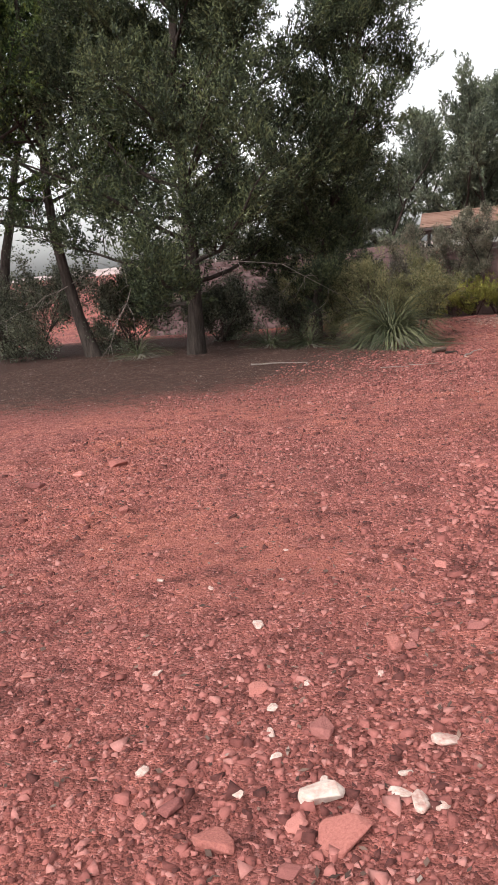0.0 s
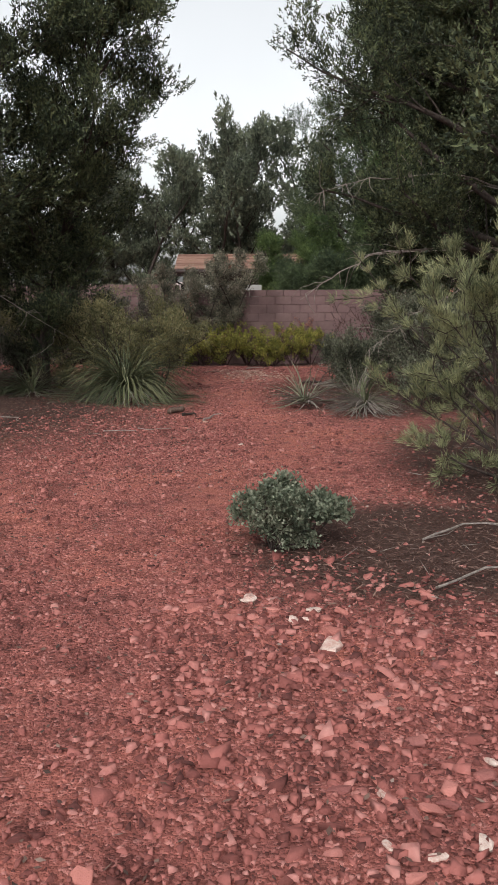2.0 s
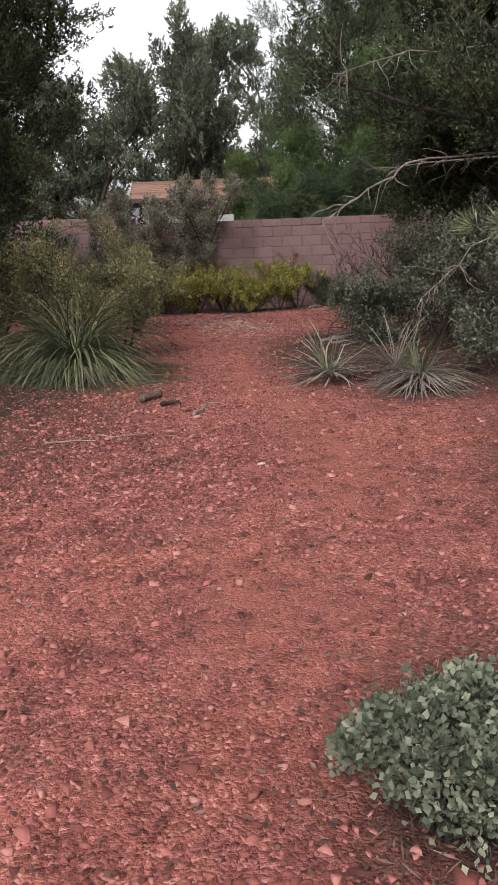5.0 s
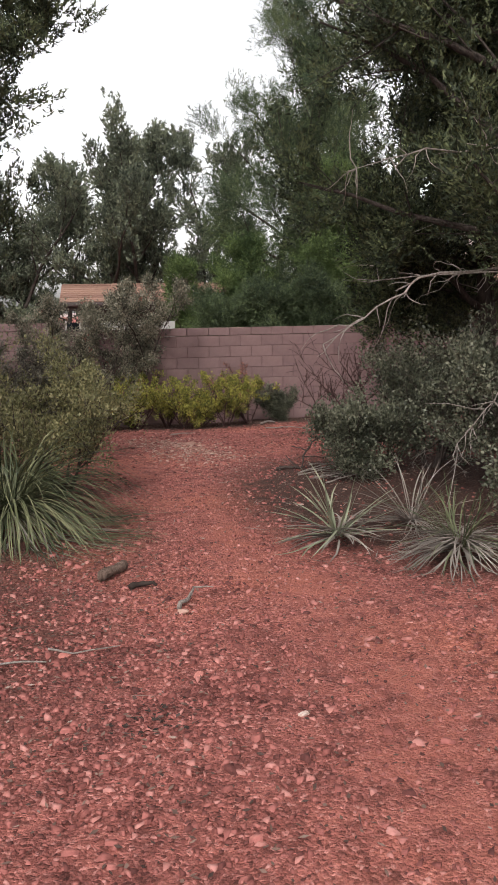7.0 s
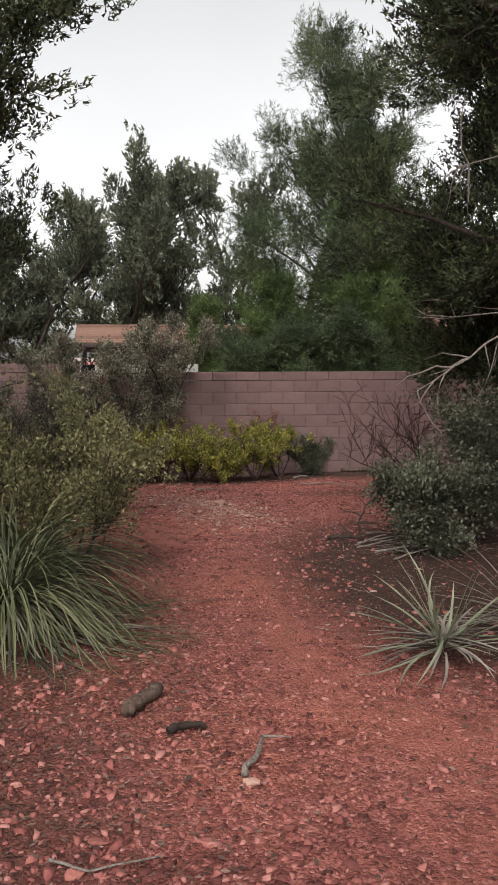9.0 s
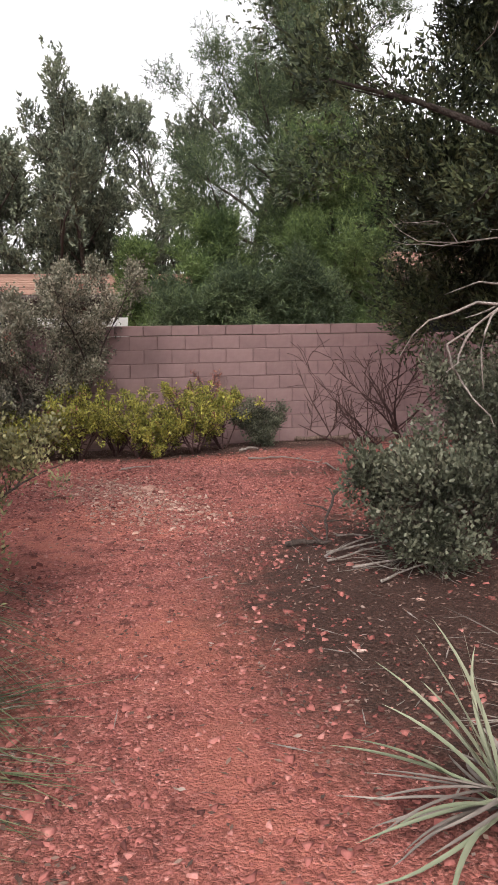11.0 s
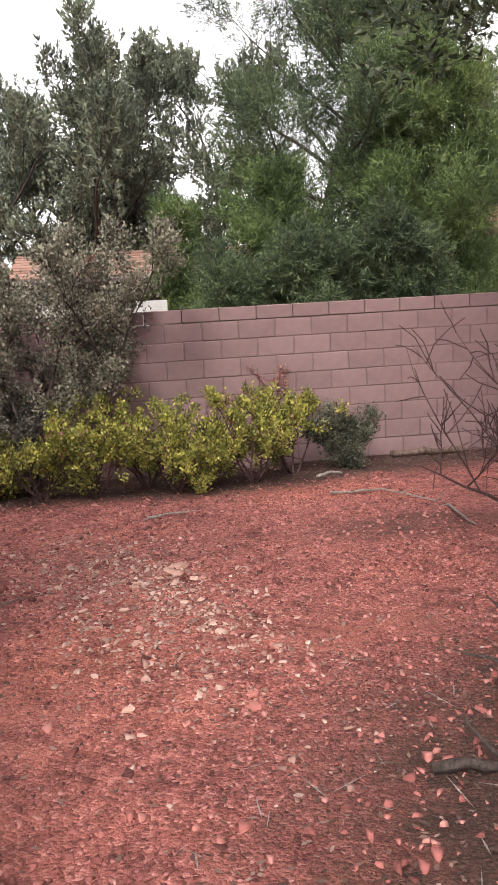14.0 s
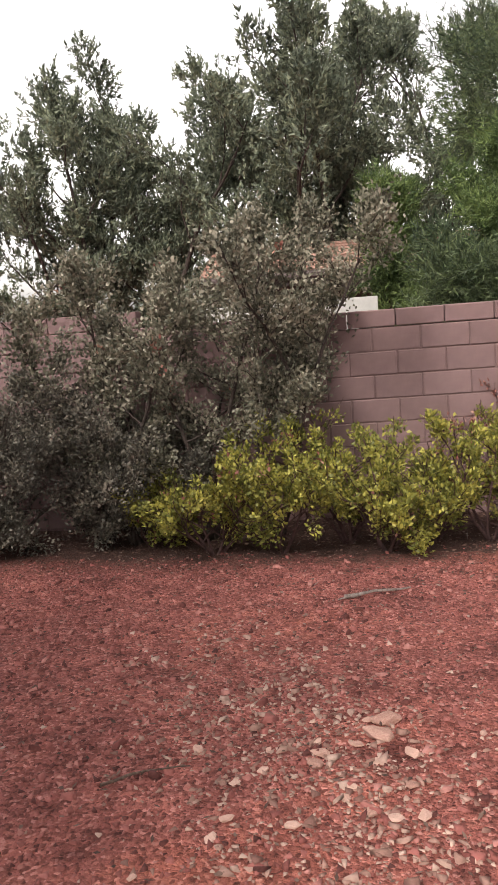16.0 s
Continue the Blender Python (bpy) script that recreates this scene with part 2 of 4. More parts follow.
M_DRYBLADE = leaf_material("dry_grey_blades", (0.06, 0.05, 0.043), (0.16, 0.135, 0.12), (0.36, 0.32, 0.28), 0.7, 2.0, 0.1)
# shingle tan darkened evenly, so the roof's shade sits in the colour
M_SHINGLE = object_material("tan_roof_shingle_shaded", [(0.15, (0.117, 0.065, 0.050)), (0.5, (0.211, 0.119, 0.090)), (0.85, (0.281, 0.168, 0.129))], 0.95, 12.0, 0.5)
M_FASCIA = object_material("dark_brown_fascia", [(0.2, (0.04, 0.03, 0.028)), (0.8, (0.09, 0.065, 0.06))], 0.7, 8.0)
M_STUCCO = object_material("brown_stucco", [(0.2, (0.055, 0.038, 0.033)), (0.8, (0.11, 0.075, 0.064))], 0.95, 20.0)
M_WHITE = object_material("greyed_white_paint", [(0.2, (0.310, 0.298, 0.279)), (0.8, (0.496, 0.484, 0.459))], 0.6, 9.0)
M_BLUEGREY = object_material("blue_grey_siding", [(0.2, (0.26, 0.32, 0.36)), (0.8, (0.4, 0.47, 0.51))], 0.6, 6.0)
M_GLASS, _n, _l, _b = mat_base("dark_window_glass", 0.08)
_b.inputs["Base Color"].default_value = (0.02, 0.025, 0.03, 1)
# distance haze is mixed into these pale, greyed rock colours
M_BUTTE = object_material("haze_tinted_red_rock", [(0.3, (0.34, 0.26, 0.25)), (0.5, (0.42, 0.33, 0.31)), (0.8, (0.48, 0.41, 0.39))], 1.0, 0.02, 0.95)
M_FARWOOD = leaf_material("far_foliage", (0.05, 0.065, 0.05), (0.09, 0.11, 0.08), (0.14, 0.16, 0.12))


# ---- mesh helpers ----
def mesh_np(name, verts, faces, mat, smooth=False):
    """A mesh from arrays; faces is (n, 3) or (n, 4)."""
    me = bpy.data.meshes.new(name)
    verts = np.ascontiguousarray(verts, dtype=np.float32)
    faces = np.ascontiguousarray(faces, dtype=np.int32)
    k = faces.shape[1]
    me.vertices.add(len(verts))
    me.vertices.foreach_set("co", verts.ravel())
    me.loops.add(faces.size)
    me.loops.foreach_set("vertex_index", faces.ravel())
    me.polygons.add(len(faces))
    me.polygons.foreach_set("loop_start", np.arange(0, faces.size, k, dtype=np.int32))
    if smooth:
        me.polygons.foreach_set("use_smooth", np.ones(len(faces), dtype=bool))
    me.update(calc_edges=True)
    me.validate()
    me.materials.append(mat)
    return me


def part_np(name, verts, faces, mat, parent=None, label="", smooth=False):
    ob = new(name, mesh_np(name, verts, faces, mat, smooth))
    if parent is not None:
        ob.parent = parent
    return tagged(ob, label)


def part(name, bm, mat, parent=None, label=""):
    me = bpy.data.meshes.new(name)
    bm.to_mesh(me)
    bm.free()
    me.materials.append(mat)
    ob = new(name, me)
    if parent is not None:
        ob.parent = parent
    return tagged(ob, label)


def empty(name, at, label, category, group="", kind=""):
    ob = new(name)
    ob.location = at
    return tagged(ob, label, category, group, kind)


def box_bm(x0, x1, y0, y1, z0, z1, bevel=0.0):
    bm = bmesh.new()
    bmesh.ops.create_cube(bm, size=1.0)
    for v in bm.verts:
        v.co = Vector((x0 + (v.co.x + 0.5) * (x1 - x0), y0 + (v.co.y + 0.5) * (y1 - y0), z0 + (v.co.z + 0.5) * (z1 - z0)))
    if bevel:
        bmesh.ops.bevel(bm, geom=bm.edges[:], offset=bevel, segments=1, affect='EDGES')
    return bm


def tube(points, radii, sides=6):
    """Verts and quads of a tapered tube along points."""
    p = np.asarray(points, float)
    r = np.asarray(radii, float)
    d = np.gradient(p, axis=0)
    d /= np.linalg.norm(d, axis=1)[:, None] + 1e-9
    ref = np.where(np.abs(d[:, 2:3]) > 0.9, np.array([[1.0, 0, 0]]), np.array([[0, 0, 1.0]]))
    u = np.cross(d, ref)
    u /= np.linalg.norm(u, axis=1)[:, None] + 1e-9
    w = np.cross(d, u)
    a = np.linspace(0, 2 * np.pi, sides, endpoint=False)
    v = p[:, None] + r[:, None, None] * (np.cos(a)[None, :, None] * u[:, None] + np.sin(a)[None, :, None] * w[:, None])
    n = len(p)
    i, j = np.meshgrid(np.arange(n - 1), np.arange(sides), indexing="ij")
    k = (j + 1) % sides
    f = np.stack([i * sides + j, i * sides + k, (i + 1) * sides + k, (i + 1) * sides + j], -1).reshape(-1, 4)
    v = v.reshape(-1, 3)
    tip = np.array([[(n - 1) * sides + s for s in (0, 1, 2, 2 if sides == 3 else 3)]]) if sides <= 4 else np.array([[(n - 1) * sides, (n - 1) * sides + 1, (n - 1) * sides + 2, (n - 1) * sides + sides - 1]])
    return v, np.vstack([f, tip])


def join(pieces):
    vs, fs, o = [], [], 0
    for v, f in pieces:
        vs.append(v)
        fs.append(f + o)
        o += len(v)
    return np.vstack(vs), np.vstack(fs)


def unit(v):
    return v / (np.linalg.norm(v, axis=-1, keepdims=True) + 1e-9)


def bent_line(start, way, length, n, wobble, r, lift=0.0):
    """A wandering line that starts along way."""
    pts = [np.asarray(start, float)]
    d = unit(np.asarray(way, float))
    for _ in range(n):
        d = unit(d + r.normal(0, wobble, 3) + np.array([0, 0, lift]))
        pts.append(pts[-1] + d * length / n)
    return np.array(pts)


def leaves(centres, ways, length, width, r, shape="diamond", jitter=0.6):
    """One small leaf at each centre, along its way."""
    n = len(centres)
    d = unit(ways + r.normal(0, jitter, (n, 3)))
    s = unit(np.cross(d, r.normal(0, 1, (n, 3))))
    nrm = np.cross(d, s)
    L = (length * r.uniform(0.6, 1.3, n))[:, None]
    W = (width * r.uniform(0.7, 1.3, n))[:, None]
    if shape == "spray":
        v = np.stack([centres - s * W * 0.5, centres + s * W * 0.5 + nrm * L * 0.08, centres + d * L], 1)
        return v.reshape(-1, 3), np.arange(3 * n).reshape(-1, 3)
    if shape == "diamond":
        v = np.stack([centres, centres + d * L * 0.5 + s * W * 0.5 + nrm * L * 0.06, centres + d * L, centres + d * L * 0.5 - s * W * 0.5 + nrm * L * 0.06], 1)
    else:
        v = np.stack([centres - s * W * 0.28, centres + d * L * 0.45 - s * W * 0.55 + nrm * W * 0.1, centres + d * L + nrm * W * 0.05, centres + d * L * 0.45 + s * W * 0.55 + nrm * W * 0.1], 1)
    return v.reshape(-1, 3), np.arange(4 * n).reshape(-1, 4)


# ---- the ground ----
def smooth(a, b, x):
    t = np.clip((x - a) / (b - a), 0, 1)
    return t * t * (3 - 2 * t)


def ground_z(x, y):
    x, y = np.asarray(x, float), np.asarray(y, float)
    z = 0.02 + 0.04 * smooth(0, 5, y) - 0.16 * smooth(11.5, 18, y) - 0.16 * smooth(18, 20.5, y) - 0.2 * smooth(20.5, 24, y)
    z = z + 0.012 * np.sin(1.9 * x + 0.7 * y) * np.sin(1.3 * y - 0.8 * x) + 0.006 * np.sin(5.1 * x + 1.2) * np.sin(4.3 * y)
    return z + 0.03 * smooth(1.4, 3.0, x) + 0.05 * smooth(1.5, 4.0, -x)


def litter(x, y):
    """Where needles and dead leaves cover the earth: 1 deep, 0 bare."""
    x, y = np.asarray(x, float), np.asarray(y, float)

    def blob(cx, cy, rx, ry, soft=0.55):
        return 1 - smooth(1 - soft, 1 + soft, np.hypot((x - cx) / rx, (y - cy) / ry))
    a = blob(-5.2, 13.4, 4.4, 4.9)
    b = blob(-9.5, 15.0, 5.5, 6.0)
    c = blob(1.35, 6.65, 1.1, 0.95, 0.7)
    d = blob(2.9, 8.5, 1.3, 2.6)
    e = blob(2.5, 14.1, 1.85, 2.7)
    f = blob(0.6, 22.2, 4.2, 1.25)
    g = blob(-1.7, 11.2, 1.35, 1.9)
    h = blob(2.3, 18.9, 0.9, 0.5)
    return np.clip(np.max([a, b, c, d, e, f, 0.5 * g, 0.5 * h], axis=0), 0, 1)


def clay_bare(x, y):
    """Where the path is worn to smooth orange clay."""
    out = np.zeros_like(np.asarray(x, float))
    for cx, cy, rx, ry in ((0.7, 9.9, 0.4, 1.3), (0.65, 11.5, 0.3, 0.5), (0.15, 7.9, 0.4, 0.7), (1.35, 17.1, 0.5, 0.25), (-2.4, 8.0, 1.6, 0.6), (0.35, 12.6, 0.3, 1.1), (0.25, 14.4, 0.4, 0.7), (-0.4, 16.2, 0.5, 0.8), (-1.2, 4.0, 0.8, 0.6)):
        out = np.maximum(out, np.exp(-((x - cx) / rx) ** 2 - ((y - cy) / ry) ** 2))
    return np.clip(out * 0.9, 0, 1)


def build_ground():
    def axis(lo, hi, fine_lo, fine_hi, step):
        mid = np.arange(fine_lo, fine_hi + 1e-6, step)
        out = [fine_hi]
        s = step
        while out[-1] < hi:
            s *= 1.25
            out.append(out[-1] + s)
        low = [fine_lo]
        s = step
        while low[-1] > lo:
            s *= 1.25
            low.append(low[-1] - s)
        return np.concatenate([np.array(low[:0:-1]), mid, np.array(out[1:])])
    xs = axis(-2500, 2500, -6, 5, 0.075)
    ys = axis(-2500, 2500, 0, 24, 0.075)
    X, Y = np.meshgrid(xs, ys)
    Z = ground_z(X, Y)
    near = smooth(12, 8, np.abs(X)) * smooth(-4, -1, Y) * smooth(27, 24, Y)
    Z = Z + near * rng.normal(0, 0.003, X.shape)
    n = len(xs)
    i, j = np.meshgrid(np.arange(len(ys) - 1), np.arange(n - 1), indexing="ij")
    f = np.stack([i * n + j, i * n + j + 1, (i + 1) * n + j + 1, (i + 1) * n + j], -1).reshape(-1, 4)
    ob = part_np("ground", np.stack([X, Y, Z], -1).reshape(-1, 3), f, M_GROUND, smooth=True)
    att = ob.data.attributes.new("litter", 'FLOAT', 'POINT')
    att.data.foreach_set("value", litter(X, Y).ravel().astype(np.float32))
    att = ob.data.attributes.new("clay", 'FLOAT', 'POINT')
    att.data.foreach_set("value", clay_bare(X, Y).ravel().astype(np.float32))
    return tagged(ob, "red sandy earth trodden into a bare path", "ground", kind="structure")


build_ground()


def shards(name, xy, size, mat, label, r, flat=0.38):
    """Many angular stone chips lying on the ground, joined: bevelled three-sided splinters."""
    n = len(xy)
    a = r.uniform(0, 2 * np.pi, n)[:, None] + np.array([0, 2.1, 4.2]) + r.uniform(-0.55, 0.55, (n, 3))
    long_ = r.uniform(0.85, 1.3, n)[:, None]
    rad = size[:, None] * 0.66 * r.uniform(0.6, 1.2, (n, 3))
    tall = (size * flat * r.uniform(0.45, 1.2, n))[:, None]
    bx, by = np.cos(a) * rad * long_, np.sin(a) * rad / long_
    k = r.uniform(0.7, 1.0, (n, 3))
    tilt = r.normal(0, 0.22, (n, 2))
    tz = tall * r.uniform(0.6, 1.0, (n, 3))
    x, y = np.concatenate([bx, bx * k], 1), np.concatenate([by, by * k], 1)
    z = np.concatenate([np.zeros((n, 3)) - 0.25 * tall, tz], 1) + x * tilt[:, :1] + y * tilt[:, 1:]
    z = z + ground_z(xy[:, 0], xy[:, 1])[:, None] + 0.22 * tall
    turn = r.uniform(0, 2 * np.pi, n)[:, None]
    c, sn = np.cos(turn), np.sin(turn)
    v = np.stack([x * c - y * sn + xy[:, :1], x * sn + y * c + xy[:, 1:2], z], -1).reshape(-1, 3)
    q = np.array([[3, 4, 5], [0, 1, 4], [0, 4, 3], [1, 2, 5], [1, 5, 4], [2, 0, 3], [2, 3, 5]])
    f = (np.arange(n)[:, None, None] * 6 + q[None]).reshape(-1, 3)
    ob = part_np(name, v, f, mat)
    return tagged(ob, label, "gravel", kind="stuff")


def scatter(n, x0, x1, y0, y1, keep, r):
    xy = np.stack([r.uniform(x0, x1, n), r.uniform(y0, y1, n)], -1)
    return xy[r.uniform(0, 1, n) < keep(xy[:, 0], xy[:, 1])]


def soft_spot(x, y, cx, cy, rx, ry):
    return np.exp(-((x - cx) / rx) ** 2 - ((y - cy) / ry) ** 2)


def patchy(x, y):
    return 0.5 + 0.5 * np.sin(1.7 * x + 2.1 * np.sin(0.9 * y)) * np.sin(1.4 * y + 1.3 * np.sin(1.1 * x))


def gravel_keep(x, y):
    return np.clip(0.15 + 0.6 * patchy(x, y) + 0.8 * soft_spot(x, y, -0.4, 2.0, 1.2, 0.9) + 0.9 * soft_spot(x, y, 0.7, 4.8, 0.7, 1.6) + 0.6 * soft_spot(x, y, -0.9, 10.6, 1.0, 1.4), 0, 1) * (1 - 0.9 * litter(x, y)) * (1 - 0.75 * clay_bare(x, y))


r1 = np.random.default_rng(11)
xy = scatter(80000, -3.6, 2.4, 1.2, 9.0, gravel_keep, r1)
shards("fine_red_gravel", xy, np.clip(r1.lognormal(-4.3, 0.5, len(xy)), 0.007, 0.045), M_GRAVEL, "loose red sandstone chips strewn over the path", r1)
xy = scatter(62000, -2.6, 2.8, 9.0, 21.3, gravel_keep, r1)
shards("fine_red_gravel", xy, np.clip(r1.lognormal(-4.02, 0.42, len(xy)), 0.01, 0.045), M_GRAVEL, "loose red sandstone chips strewn over the path", r1)
xy = scatter(11000, -3.4, 2.8, 3.5, 21.4, lambda x, y: (0.25 + 0.75 * patchy(x * 1.7 + 2.0, y * 1.9)) * (1 - np.minimum(1, 1.6 * litter(x, y))) * (1 - 0.5 * clay_bare(x, y)), r1)
shards("scattered_stones", xy, np.clip(r1.lognormal(-3.85, 0.4, len(xy)), 0.015, 0.06), M_GRAVEL, "flat angular red stones lying loose over the path", r1)
xy = scatter(9500, -0.9, 1.8, 3.0, 6.6, lambda x, y: soft_spot(x, y, 0.55, 4.9, 0.65, 1.2), r1)
shards("coarse_red_gravel", xy, np.clip(r1.lognormal(-3.65, 0.42, len(xy)), 0.018, 0.08), M_GRAVEL, "heap of coarse pink and red stone chips beside the path", r1)
xy = scatter(1500, -1.3, 0.6, 1.5, 2.9, lambda x, y: soft_spot(x, y, -0.4, 2.0, 0.6, 0.5), r1)
shards("coarse_red_gravel", xy, np.clip(r1.lognormal(-3.7, 0.4, len(xy)), 0.02, 0.07), M_GRAVEL, "coarse red stone chips pressed into the path", r1)
xy = scatter(20000, -1.2, 1.7, 15.6, 20.2, lambda x, y: soft_spot(x, y, 0.35 - 0.3 * (y - 17.9), 17.9, 0.5, 1.15), r1)
shards("pale_gravel", xy, np.clip(r1.lognormal(-4.15, 0.45, len(xy)), 0.01, 0.045), M_PALE, "drift of pale tan stone chips across the red path", r1)
xy = scatter(7000, -2.6, 0.2, 8.2, 12.8, lambda x, y: soft_spot(x, y, -0.8, 10.6, 0.75, 1.5), r1)
shards("coarse_red_gravel", xy, np.clip(r1.lognormal(-4.0, 0.4, len(xy)), 0.014, 0.05), M_GRAVEL, "coarse red stone chips among dead leaves", r1)


def flakes(name, n, x0, x1, y0, y1, keep, length, width, mat, label, r):
    """Dead leaves and needles lying flat, joined."""
    xy = scatter(n, x0, x1, y0, y1, keep, r)
    c = np.stack([xy[:, 0], xy[:, 1], ground_z(xy[:, 0], xy[:, 1]) + r.uniform(0.004, 0.014, len(xy))], -1)
    a = r.uniform(0, 2 * np.pi, len(c))
    d = np.stack([np.cos(a), np.sin(a), r.normal(0, 0.16, len(c))], -1)
    s = np.stack([-np.sin(a), np.cos(a), r.normal(0, 0.3, len(c))], -1)
    L = (length * r.uniform(0.5, 1.4, len(c)))[:, None]
    W = (width * r.uniform(0.6, 1.3, len(c)))[:, None]
    v = np.stack([c, c + d * L * 0.5 + s * W * 0.5, c + d * L, c + d * L * 0.5 - s * W * 0.5], 1).reshape(-1, 3)
    ob = part_np(name, v, np.arange(len(v)).reshape(-1, 4), mat)
    return tagged(ob, label, "leaf litter", kind="stuff")


r2 = np.random.default_rng(12)
flakes("leaf_litter", 52000, -7.5, -0.2, 8.0, 15.5, lambda x, y: litter(x, y) * 0.9 + 0.02, 0.03, 0.014, M_LITTER, "brown dead leaves and needles under the junipers", r2)
flakes("needle_litter", 26000, 0.2, 3.4, 5.4, 10.5, lambda x, y: litter(x, y), 0.06, 0.006, M_LITTER, "dry brown needles in the shade of the pinyon", r2)
flakes("leaf_litter", 15000, 0.6, 4.4, 11.0, 17.5, lambda x, y: litter(x, y) * 0.9 + 0.02, 0.026, 0.012, M_LITTER, "dark dead leaves under the oak scrub", r2)
flakes("leaf_litter", 15000, -3.4, 4.8, 20.2, 22.5, lambda x, y: litter(x, y), 0.03, 0.014, M_LITTER, "brown dead leaves along the foot of the wall", r2)
flakes("leaf_litter", 26000, -3.5, 2.6, 1.5, 21.0, lambda x, y: 0.15 + 0.4 * patchy(x * 1.6, y * 1.4), 0.03, 0.014, M_LITTER, "scattered dry leaves on the red path", r2)
flakes("leaf_litter", 900, -0.8, 0.0, 9.6, 10.3, lambda x, y: soft_spot(x, y, -0.39, 9.93, 0.14, 0.11), 0.03, 0.015, M_CHAR, "small patch of blackened dead leaves on the gravel", r2)


flakes("twig_litter", 900, 0.7, 4.2, 5.5, 18.0, lambda x, y: litter(x, y), 0.17, 0.007, M_DEAD, "thin dry twigs scattered over dead leaves", r2)
flakes("twig_litter", 700, -6.5, 2.5, 9.5, 21.5, lambda x, y: 0.15 + 0.85 * litter(x, y), 0.15, 0.006, M_DEAD, "thin dry twigs scattered over dead leaves", r2)


# ---- woody plants ----
def foliage_clumps(centres, outs, per, spread, length, width, r, up=0.5, shape="diamond", jitter=0.6):
    k = len(centres)
    if shape == "spray":
        # plumes: each tuft holds sprigs, each sprig a row of small scale leaves
        row = 16
        m = np.maximum(r.poisson(per / row, k), 1)
        idx = np.repeat(np.arange(k), m)
        off = unit(r.normal(0, 1, (len(idx), 3))) * (r.uniform(0, 1, len(idx)) ** 0.5 * spread * r.uniform(0.6, 1.2, len(idx)))[:, None]
        way = unit(outs[idx] * 0.7 + unit(off) * 0.8 + np.array([0, 0, up]) + r.normal(0, 0.25, (len(idx), 3)))
        ln = spread * r.uniform(0.5, 1.1, len(idx))
        u = np.tile((np.arange(row) + 0.5) / row, len(idx))
        j = np.repeat(np.arange(len(idx)), row)
        c = (centres[idx] + off)[j] + way[j] * (u * ln[j])[:, None] + r.normal(0, 1, (len(j), 3)) * (0.04 * spread + 0.08 * spread * (1 - u))[:, None]
        return leaves(c, way[j], length, width, r, shape, jitter)
    cnt = r.poisson(per, k)
    idx = np.repeat(np.arange(k), cnt)
    rad = spread * r.uniform(0.6, 1.35, k)
    off = unit(r.normal(0, 1, (len(idx), 3))) * (r.uniform(0, 1, len(idx)) ** 0.5 * rad[idx])[:, None] * np.array([1.0, 1.0, 1.1])
    c = centres[idx] + off
    w = unit(outs[idx] + unit(off) * 0.6 + np.array([0, 0, up]))
    return leaves(c, w, length, width, r, shape, jitter)


